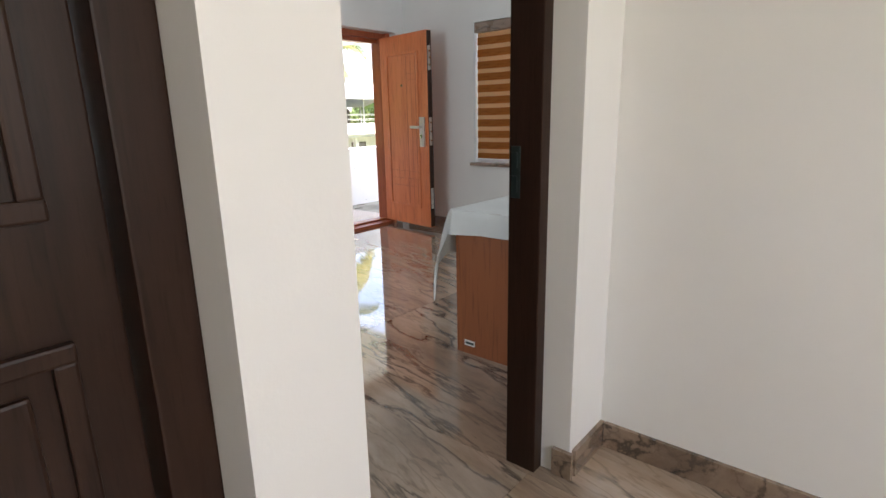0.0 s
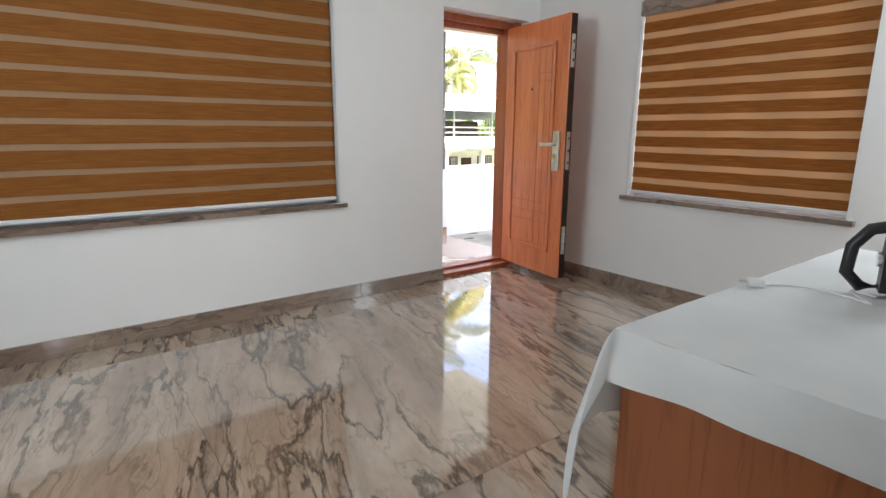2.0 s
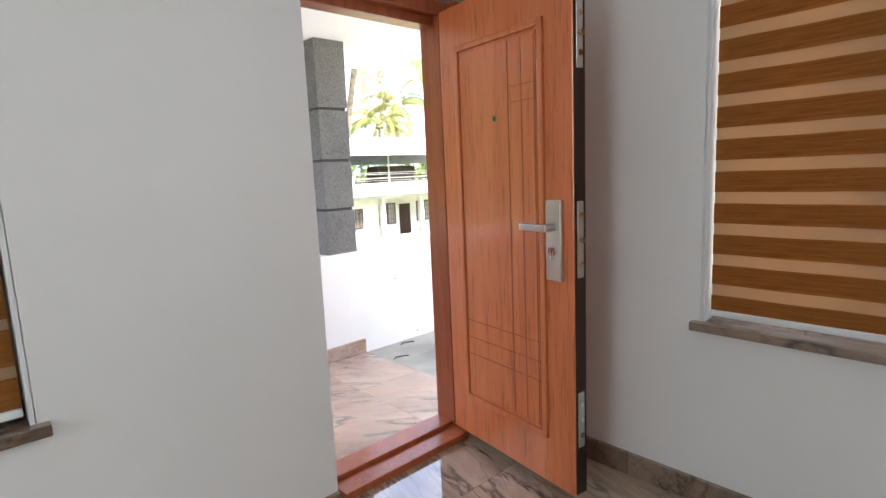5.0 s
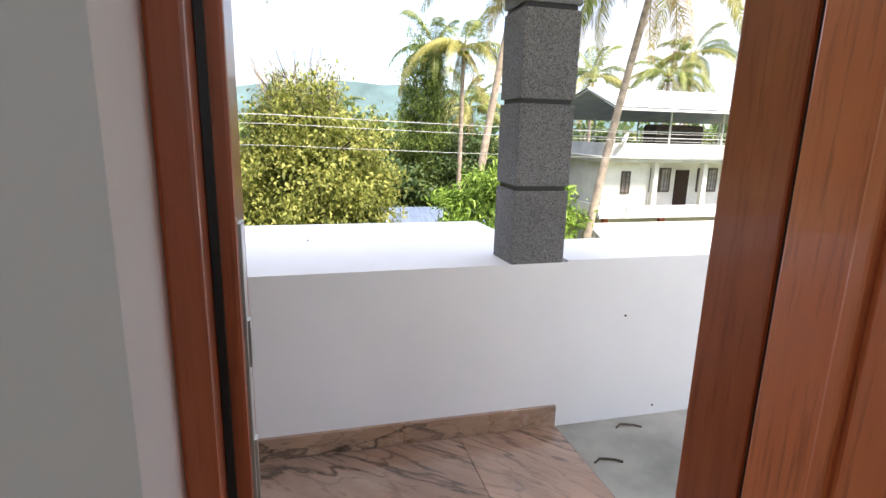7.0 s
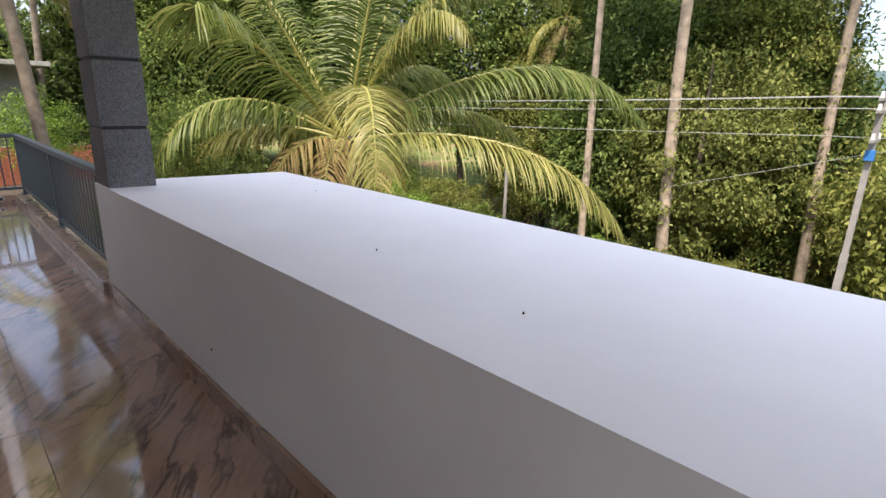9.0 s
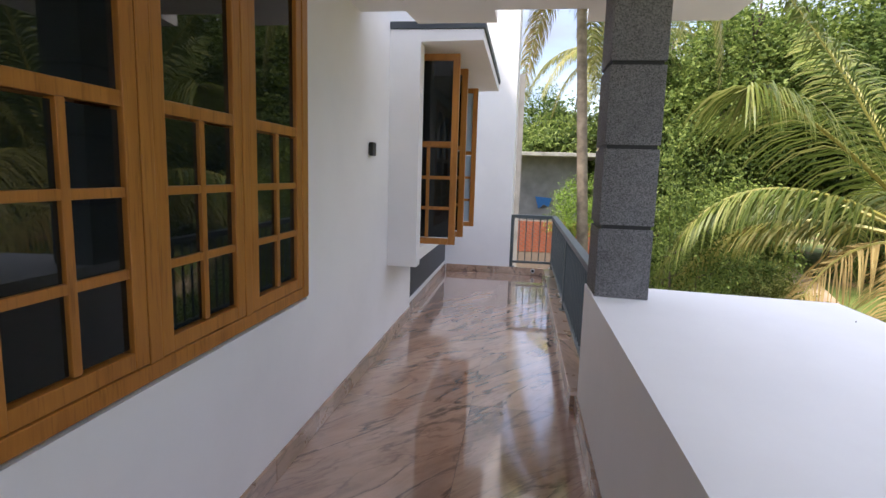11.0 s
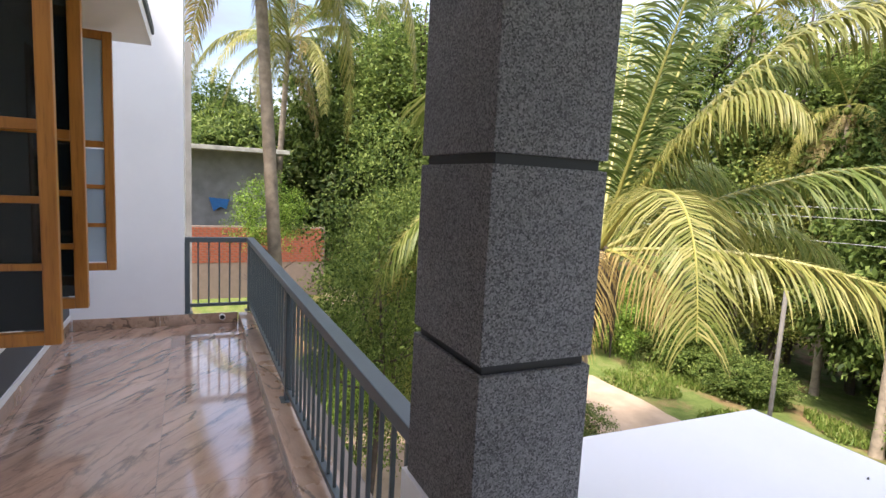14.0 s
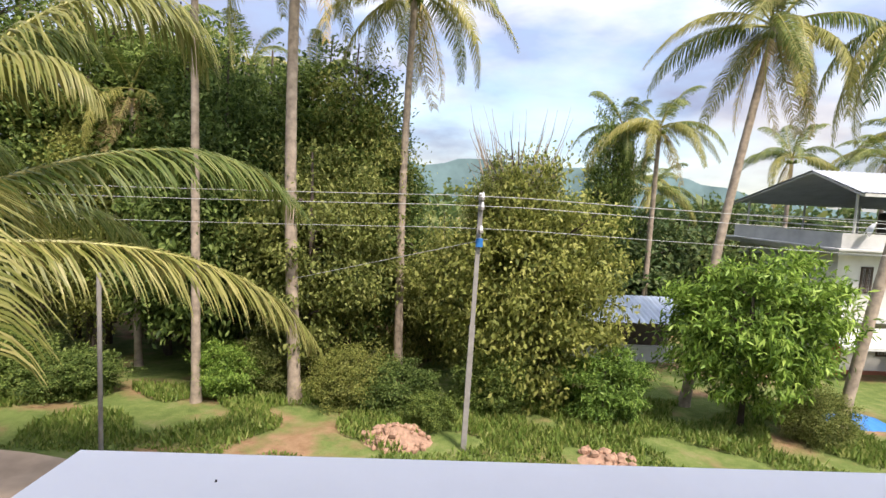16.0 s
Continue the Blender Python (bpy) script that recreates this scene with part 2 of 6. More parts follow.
def glass_mat(name, tint=(0.9, 0.95, 0.95)):
    m, n, l, b = mat_new(name)
    b.inputs["Base Color"].default_value = (*tint, 1)
    b.inputs["Roughness"].default_value = 0.02
    b.inputs["Transmission Weight"].default_value = 1.0
    b.inputs["IOR"].default_value = 1.45
    return m


def ground_mat(name):
    m, n, l, b = mat_new(name)
    v = coords(n, l)
    g = ramp(n, [(0.35, (0.085, 0.125, 0.032)), (0.55, (0.15, 0.19, 0.055)), (0.75, (0.25, 0.22, 0.11))])
    l.new(noise_node(n, l, v, 1.7, 8, 0.7), g.inputs["Fac"])
    d = ramp(n, [(0.3, (0.20, 0.115, 0.06)), (0.7, (0.33, 0.22, 0.13))])
    l.new(noise_node(n, l, v, 2.9, 8, 0.7), d.inputs["Fac"])
    k = ramp(n, [(0.50, (0, 0, 0)), (0.62, (1, 1, 1))])
    l.new(noise_node(n, l, v, 0.33, 6, 0.65), k.inputs["Fac"])
    l.new(mixc(n, l, k.outputs["Color"], g.outputs["Color"], d.outputs["Color"]), b.inputs["Base Color"])
    b.inputs["Roughness"].default_value = 0.95
    b.inputs["Specular IOR Level"].default_value = 0.1
    bump(n, l, b, noise_node(n, l, v, 9, 8, 0.7), 0.8, 0.08)
    return m


M_WALL = wall_paint("interior_paint", (0.80, 0.79, 0.77), 0.5)
M_OUT = wall_paint("exterior_paint", (0.87, 0.855, 0.855), 0.65, 0.09)
M_CEIL = wall_paint("ceiling_paint", (0.84, 0.83, 0.82), 0.7, 0.04)
M_FLOOR = marble("marble_room", 14, (0.84, 0.80, 0.76), rough=0.02)
M_BALC = marble("marble_balcony", -52, (0.86, 0.67, 0.60), 0.05, 0.22)
M_SKIRT = marble("marble_skirting", 80, (0.52, 0.46, 0.42), 0.2)
M_SKIRT_OUT = marble("marble_skirting_balcony", 80, (0.78, 0.62, 0.52), 0.25)
M_SILL = marble("marble_sill", 80, (0.45, 0.38, 0.34), 0.25)
M_JOINT = plain("joint_grout", (0.23, 0.19, 0.16), 0.8)
M_REDWOOD = wood("red_door_laminate", (0.60, 0.150, 0.052), (0.78, 0.26, 0.105), 0.32, "Z", 0.7, 0.25)
M_REDFRAME = wood("red_frame_wood", (0.29, 0.062, 0.022), (0.50, 0.14, 0.05), 0.35, "Z", 0.8, 0.2)
M_DARKWOOD = wood("dark_door_wood", (0.016, 0.008, 0.005), (0.040, 0.019, 0.012), 0.40, "Z", 1.2, 0.0)
M_DARKWOOD.node_tree.nodes["Principled BSDF"].inputs["Specular IOR Level"].default_value = 0.2
M_TEAK = wood("varnished_teak", (0.30, 0.105, 0.014), (0.55, 0.235, 0.045), 0.36, "Z", 0.8, 0.15)
M_LAMINATE = wood("brown_laminate", (0.25, 0.072, 0.020), (0.31, 0.095, 0.028), 0.45, "Z", 0.5)
M_STEEL = plain("brushed_steel", (0.62, 0.61, 0.58), 0.3, 1.0)
M_CHROME = plain("bright_chrome", (0.78, 0.78, 0.77), 0.12, 1.0, grain=0)
M_REDGROOVE = plain("dark_red_groove", (0.15, 0.035, 0.014), 0.5)
M_BLACK = plain("black_plastic", (0.012, 0.012, 0.013), 0.4)
M_GREENMETAL = plain("dark_zinc", (0.06, 0.085, 0.085), 0.4, 0.8)
M_WHITEP = plain("white_plastic", (0.78, 0.78, 0.76), 0.4, vary=0.05)
M_WHITEALU = plain("white_window_profile", (0.75, 0.76, 0.76), 0.35, vary=0.05)
M_GRANITE = granite("grey_granite_cladding", (0.050, 0.049, 0.050), (0.27, 0.265, 0.265), 320)
M_GROOVE = plain("black_groove", (0.012, 0.012, 0.013), 0.5)
M_GREYPAINT = plain("grey_rail_paint", (0.075, 0.095, 0.105), 0.38, 0.0)
M_BAND = plain("dark_grey_band_paint", (0.055, 0.065, 0.075), 0.55)
M_CONCRETE = plain("rough_cement", (0.36, 0.35, 0.31), 0.9, vary=0.4, scale=3.0, grain=0.7, grain_scale=40)
M_BLIND = cloth_mat("brown_blind_fabric", (0.46, 0.185, 0.045), 0.35, (0.25, 0.088, 0.020))
M_SHEER = cloth_mat("sheer_blind_fabric", (0.62, 0.42, 0.26), 0.45)
M_CLOTH = cloth_mat("white_cotton", (0.80, 0.81, 0.80), 0.15)
M_GLASS = glass_mat("window_glass")
# near-black base carries the darkness of the rooms behind the panes
M_DARKGLASS = glass_mat("dark_interior_glass", (0.012, 0.018, 0.020))
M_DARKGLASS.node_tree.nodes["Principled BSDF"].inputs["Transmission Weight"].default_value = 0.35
M_FROST = plain("pale_blue_pane", (0.42, 0.52, 0.60), 0.15, vary=0.05, grain=0)
M_GROUND = ground_mat("ground_soil_grass")
M_ROAD = plain("tan_concrete_road", (0.48, 0.36, 0.26), 0.92, vary=0.3, scale=1.1, grain=0.5, grain_scale=30)
M_BARK = plain("palm_bark", (0.33, 0.265, 0.20), 0.9, vary=0.45, scale=5, grain=0.9, grain_scale=25)
M_BARKD = plain("dark_bark", (0.085, 0.065, 0.05), 0.9, vary=0.4, scale=5, grain=0.9, grain_scale=25)
M_FROND = leafy("palm_leaf", (0.066, 0.105, 0.022), (0.150, 0.190, 0.046), (0.29, 0.30, 0.11), 0.42)
M_FRONDY = leafy("yellowed_palm_leaf", (0.15, 0.165, 0.036), (0.27, 0.265, 0.080), (0.43, 0.38, 0.15), 0.42)
M_FRONDDRY = leafy("dry_palm_leaf", (0.30, 0.21, 0.085), (0.42, 0.32, 0.14), (0.52, 0.42, 0.20), 0.7, 0.2)
M_RIB = plain("palm_rib", (0.28, 0.26, 0.06), 0.5)
M_LEAF_DARK = leafy("dark_leaf", (0.038, 0.068, 0.017), (0.135, 0.195, 0.046), (0.25, 0.31, 0.09), 0.6, 0.42)
M_LEAF_OLIVE = leafy("olive_leaf", (0.075, 0.098, 0.022), (0.235, 0.26, 0.066), (0.37, 0.37, 0.12), 0.6, 0.42)
M_LEAF_BRIGHT = leafy("bright_leaf", (0.045, 0.09, 0.015), (0.19, 0.31, 0.05), (0.36, 0.48, 0.11))
M_LEAF_FAR = leafy("far_leaf", (0.060, 0.102, 0.036), (0.108, 0.156, 0.054), (0.180, 0.204, 0.072))
M_GRASS = leafy("grass_blade", (0.085, 0.140, 0.026), (0.175, 0.250, 0.055), (0.30, 0.32, 0.11))
M_BRICK = plain("red_brick", (0.33, 0.10, 0.055), 0.9, vary=0.35, scale=9, grain=0.5, grain_scale=60)
M_MORTAR = plain("grey_mortar", (0.22, 0.17, 0.14), 0.95)
M_GREYWALL = plain("weathered_cement_wall", (0.27, 0.26, 0.25), 0.9, vary=0.3, scale=2)
M_SHEET = plain("corrugated_sheet", (0.36, 0.38, 0.41), 0.6, 0.0, vary=0.2, scale=1.5)
M_SHEETB = plain("blue_grey_sheet", (0.36, 0.42, 0.50), 0.45, 0.2, vary=0.2, scale=1.5)
M_HOUSE = wall_paint("house_paint", (0.62, 0.61, 0.56), 0.75, 0.25)
M_HOUSEGREY = wall_paint("weathered_white_slab", (0.52, 0.52, 0.50), 0.8, 0.35)
M_POLE = plain("cement_pole", (0.25, 0.235, 0.215), 0.9, vary=0.2)
M_RUBBLE = plain("broken_laterite", (0.34, 0.21, 0.14), 0.95, vary=0.4, scale=8, grain=0.6, grain_scale=30)
M_WIRE = plain("aluminium_wire", (0.40, 0.40, 0.39), 0.6, 0.2, grain=0)
M_BLUE = plain("blue_plastic_sheet", (0.03, 0.16, 0.42), 0.45)
# blue-grey base puts the haze of distance into the hill's colour
M_HILL = plain("haze_tinted_hill", (0.17, 0.25, 0.27), 1.0, vary=0.35, scale=0.06, grain=0, spec=0.0)

# ---- mesh tools ----


class Shape:
    """Collects boxes, prisms and tubes into one mesh."""

    def __init__(self):
        self.v, self.f, self.smooth = [], [], []

    def add(self, verts, faces, smooth=False):
        o = len(self.v)
        self.v.extend([tuple(p) for p in verts])
        self.f.extend([tuple(i + o for i in q) for q in faces])
        self.smooth.extend([smooth] * len(faces))
        return self

    def box(self, x0, x1, y0, y1, z0, z1, c=0.0, m=None):
        """A box; c: chamfer of its edges."""
        if c <= 0:
            vs = [(x, y, z) for x in (x0, x1) for y in (y0, y1) for z in (z0, z1)]
            fs = [(0, 1, 3, 2), (4, 6, 7, 5), (0, 4, 5, 1), (2, 3, 7, 6), (0, 2, 6, 4), (1, 5, 7, 3)]
        else:
            bm = bmesh.new()
            bmesh.ops.create_cube(bm, size=1.0)
            for p in bm.verts:
                p.co = Vector(((x0 + x1) / 2 + p.co.x * (x1 - x0), (y0 + y1) / 2 + p.co.y * (y1 - y0), (z0 + z1) / 2 + p.co.z * (z1 - z0)))
            bmesh.ops.bevel(bm, geom=bm.edges[:], offset=c, segments=2, affect="EDGES", profile=0.6)
            bm.verts.index_update()
            vs = [tuple(p.co) for p in bm.verts]
            fs = [tuple(p.index for p in q.verts) for q in bm.faces]
            bm.free()
        if m is not None:
            vs = [tuple(m @ Vector(p)) for p in vs]
        return self.add(vs, fs)

    def tube(self, pts, radii, seg=10, caps=True, smooth=True):
        pts = [Vector(p) for p in pts]
        vs, fs = [], []
        for i, p in enumerate(pts):
            d = (pts[min(i + 1, len(pts) - 1)] - pts[max(i - 1, 0)]).normalized()
            a = d.orthogonal() if abs(d.z) > 0.999 else d.cross(Vector((0, 0, 1)))
            a.normalize()
            b2 = d.cross(a).normalized()
            r = radii[i] if isinstance(radii, (list, tuple)) else radii
            for k in range(seg):
                t = 2 * math.pi * k / seg
                vs.append(p + a * (r * math.cos(t)) + b2 * (r * math.sin(t)))
        for i in range(len(pts) - 1):
            for k in range(seg):
                fs.append((i * seg + k, i * seg + (k + 1) % seg, (i + 1) * seg + (k + 1) % seg, (i + 1) * seg + k))
        self.add(vs, fs, smooth)
        if caps:
            n = len(pts) - 1
            self.add([vs[k] for k in range(seg)], [tuple(range(seg))[::-1]])
            self.add([vs[n * seg + k] for k in range(seg)], [tuple(range(seg))])
        return self

    def prism(self, outline, axis, a, b):
        """An outline of (u, w) pairs pushed along an axis from a to b: axis x: (y, z), y: (x, z), z: (x, y)."""
        def put(u, w, t):
            return {"x": (t, u, w), "y": (u, t, w), "z": (u, w, t)}[axis]
        n = len(outline)
        vs = [put(u, w, a) for u, w in outline] + [put(u, w, b) for u, w in outline]
        fs = [tuple(range(n))[::-1], tuple(range(n, 2 * n))] + [(i, (i + 1) % n, n + (i + 1) % n, n + i) for i in range(n)]
        return self.add(vs, fs)

    def mesh(self, name, material):
        me = bpy.data.meshes.new(name)
        me.from_pydata(self.v, [], self.f)
        me.polygons.foreach_set("use_smooth", self.smooth)
        for mt in material if isinstance(material, (list, tuple)) else [material]:
            me.materials.append(mt)
        bm = bmesh.new()
        bm.from_mesh(me)
        bmesh.ops.recalc_face_normals(bm, faces=bm.faces)
        bm.to_mesh(me)
        bm.free()
        me.update()
        return me


def box(*a, **k):
    return Shape().box(*a, **k)


def thing(name, label, category, group="", m=None, kind=""):
    ob = new(name)
    ob.empty_display_size = 0.1
    if m is not None:
        ob.matrix_world = m
    return tagged(ob, label, category, group, kind)


def part(name, shape, material, parent, label="", m=None):
    me = shape if isinstance(shape, bpy.types.Mesh) else shape.mesh(name, material)
    ob = new(name, me)
    ob.parent = parent
    if m is not None:
        ob.matrix_basis = m
    return tagged(ob, label)


def solid(name, shape, material, label="", category="", kind="", m=None, group=""):
    ob = new(name, shape.mesh(name, material))
    if m is not None:
        ob.matrix_world = m
    return tagged(ob, label, category, group, kind)


def structure(name, shape, material, label="", category=""):
    return solid(name, shape, material, label, category, "structure")


# ---- plan (metres): y = 0 inner face of the front wall, x = 0 hinge side of the front door ----
BZ = -0.02            # balcony floor
RX = 0.24             # inner face of the side wall
OUTY = 0.205          # outer face of the front wall
CZ = 3.0              # room ceiling
W1 = (-3.925, -1.65, 0.70, 2.12)   # front window: x0, x1, z0, z1
W2 = (-2.38, -0.96, 0.72, 2.09)   # side window: y0, y1, z0, z1
DX0, DX1, DZ = -0.775, 0.123, 2.085  # front door opening
PY = 1.585            # inner face of the parapet
PZ = 0.74             # top of the parapet
SOF = 2.25            # underside of the balcony roof
LX, HY = -5.3, -7.0   # far walls of room and hall

# front wall with window and door openings
s = Shape()
s.box(LX - 0.2, W1[0], 0, OUTY, -0.3, CZ + 0.3)
s.box(W1[0], W1[1], 0, OUTY, -0.3, W1[2])
s.box(W1[0], W1[1], 0, OUTY, W1[3], CZ + 0.3)
s.box(W1[1], DX0, 0, OUTY, -0.3, CZ + 0.3)
s.box(DX0, DX1, 0, OUTY, DZ, CZ + 0.3)
s.box(DX0, DX1, 0, OUTY, -0.3, -0.02)
s.box(DX1, RX, 0, OUTY, -0.3, CZ + 0.3)
structure("wall_front", s, M_WALL, "white painted front wall with window and door openings", "wall")
# outer skin of the front wall
s = Shape()
y0, y1 = OUTY + 0.001, OUTY + 0.012
s.box(-5.6, W1[0], y0, y1, -0.3, 3.6)
s.box(W1[0], W1[0] + 2.13, y0, y1, -0.3, W1[2])
s.box(W1[0], W1[0] + 2.13, y0, y1, W1[3], 3.6)
s.box(W1[0] + 2.13, DX0, y0, y1, -0.3, 3.6)
s.box(DX0, DX1, y0, y1, DZ, 3.6)
s.box(DX1, 0.47, y0, y1, -0.3, 3.6)
structure("wall_front_plaster", s, M_OUT, "white painted outer plaster facing the balcony", "wall")
# side wall with window
s = Shape()
s.box(RX, RX + 0.23, W2[1], OUTY, -0.3, CZ + 0.3)
s.box(RX, RX + 0.23, W2[0], W2[1], -0.3, W2[2])
s.box(RX, RX + 0.23, W2[0], W2[1], W2[3], CZ + 0.3)
s.box(RX, RX + 0.23, HY - 0.2, W2[0], -0.3, CZ + 0.3)
structure("wall_side", s, M_WALL, "white painted side wall with a window opening", "wall")
# wall between hall and room, with two doorways
MY0, MY1 = -3.62, -3.42
D1 = (-3.708, -2.833)
D2 = (-4.905, -3.94)
s = Shape()
s.box(LX, D2[0], MY0, MY1, 0, CZ)
s.box(D2[0], D2[1], MY0, MY1, 2.12, CZ)
s.box(D2[1], D1[0], MY0, MY1, 0, CZ)
s.box(D1[0], D1[1], MY0, MY1, 2.12, CZ)
s.box(D1[1], RX, MY0, MY1, 0, CZ)
structure("wall_middle", s, M_WALL, "white painted wall with two doorways between hall and room", "wall")
structure("wall_hall", box(-2.58, -2.36, HY, MY0, 0, CZ), M_WALL, "plain white painted hall wall", "wall")
# unseen end wall; its opening is added only to hold the hall lamp
s = Shape()
s.box(LX, -5.05, HY - 0.2, HY, 0, CZ)
s.box(-5.05, -3.35, HY - 0.2, HY, 0, 1.05)
s.box(-5.05, -3.35, HY - 0.2, HY, 2.35, CZ)
s.box(-3.35, RX, HY - 0.2, HY, 0, CZ)
structure("wall_back", s, M_WALL, "plain white wall closing the hall, with an added opening for the fill lamp", "wall")
structure("wall_left", box(LX - 0.2, LX, HY - 0.2, 0, -0.3, CZ + 0.3), M_WALL, "plain white painted end wall", "wall")
structure("ceiling", box(LX - 0.2, RX + 0.23, HY - 0.2, OUTY, CZ + 0.001, CZ + 0.2), M_CEIL, "white painted flat ceiling", "ceiling")
structure("floor_bed", box(LX - 0.2, RX, HY - 0.2, 0, -0.3, -0.012), M_JOINT, "mortar bed under the marble floor", "floor")
structure("balcony_bed", box(-8.95, 0.465, OUTY, PY + 0.3, -0.3, BZ - 0.012), M_JOINT, "mortar bed under the balcony floor", "floor")


def skirting(name, runs, material, label):
    """A stone skirting in lengths: runs of (axis, from, to, wall face, way out from the wall, bottom)."""
    root = tagged(new(name, box(0, 0.01, 0, 0.01, -0.011, -0.001).mesh(name, M_JOINT)), label, "skirting", "", "structure")
    root.location = (runs[0][1], runs[0][3], runs[0][5]) if runs[0][0] == "x" else (runs[0][3], runs[0][1], runs[0][5])
    inv = Matrix.Translation(-Vector(root.location))
    for axis, a, b, face, way, z in runs:
        n = max(1, round(abs(b - a) / 0.72))
        for i in range(n):
            p, q = a + (b - a) * i / n + 0.001, a + (b - a) * (i + 1) / n - 0.001
            lo, hi = sorted((face, face + way * (0.016 + 0.0015 * (i % 2))))
            sh = Shape()
            if axis == "x":
                sh.box(p, q, lo, hi, z + 0.001, z + 0.1, 0.002)
            else:
                sh.box(lo, hi, p, q, z + 0.001, z + 0.1, 0.002)
            ob = part("skirting_piece", sh, material, root)
            ob.matrix_basis = inv
    return root


skirting("baseboard", [("x", LX, DX0, 0, -1, 0), ("y", MY1, 0, RX, -1, 0), ("x", LX, D2[0], MY1, 1, 0), ("x", D1[1], RX, MY1, 1, 0), ("x", D1[1] + 0.016, -2.58, MY0, -1, 0), ("y", HY, MY0 - 0.018, -2.58, -1, 0), ("x", D2[1], D1[0], MY0, -1, 0), ("y", MY0 - 0.016, MY0 + 0.06, D1[1], -1, 0)], M_SKIRT, "brown marble skirting along the room walls")
skirting("baseboard_balcony", [("x", -6.33, DX0, OUTY + 0.012, 1, BZ), ("x", -8.82, -6.33, OUTY - 0.03, 1, BZ), ("x", -4.54, 0.46, PY, -1, BZ), ("y", OUTY, 1.54, -8.82, 1, BZ)], M_SKIRT_OUT, "brown marble skirting along the balcony walls")

# front door: frame, threshold, open leaf
JL, JR, FY0, FY1 = DX0 + 0.065, DX1 - 0.115, 0.135, 0.275
fr = tagged(new("door_1", Shape().box(DX0, JL, FY0 + 0.05, FY1, BZ, DZ, 0.005).box(DX0, JL - 0.028, FY0, FY0 + 0.05, BZ, DZ, 0.005).mesh("door_1", M_REDFRAME)), "red-brown wooden front door frame standing in the wall opening", "door frame", "", "structure")
part("jamb", Shape().box(JR, DX1, FY0 + 0.012, FY1, BZ, DZ, 0.005).box(JR + 0.055, DX1, FY0 - 0.04, FY0 + 0.012, BZ, DZ, 0.005), M_REDFRAME, fr)
part("head", Shape().box(JL, JR, FY0 + 0.05, FY1, DZ - 0.10, DZ, 0.004).box(JL, JR, FY0, FY0 + 0.05, DZ - 0.06, DZ, 0.003), M_REDFRAME, fr)
part("threshold", Shape().box(JL, JR, 0.05, FY1, -0.02, 0.03, 0.005).box(JL, JR, 0.16, FY1, 0.03, 0.05, 0.004), M_REDFRAME, fr)
part("seal", Shape().box(JL - 0.027, JL - 0.018, FY0 + 0.042, FY0 + 0.0495, 0.05, DZ - 0.10).box(JR + 0.006, JR + 0.03, FY0 + 0.001, FY0 + 0.011, 0.05, DZ - 0.10), M_BLACK, fr, "black rubber seal")
part("strike_plate", Shape().box(JL - 0.001, JL + 0.004, FY0 + 0.06, FY0 + 0.09, 0.72, 1.20, 0.001).box(JL, JL + 0.007, FY0 + 0.068, FY0 + 0.082, 0.83, 0.92).box(JL, JL + 0.007, FY0 + 0.068, FY0 + 0.082, 1.02, 1.08), M_STEEL, fr, "steel strike plate")


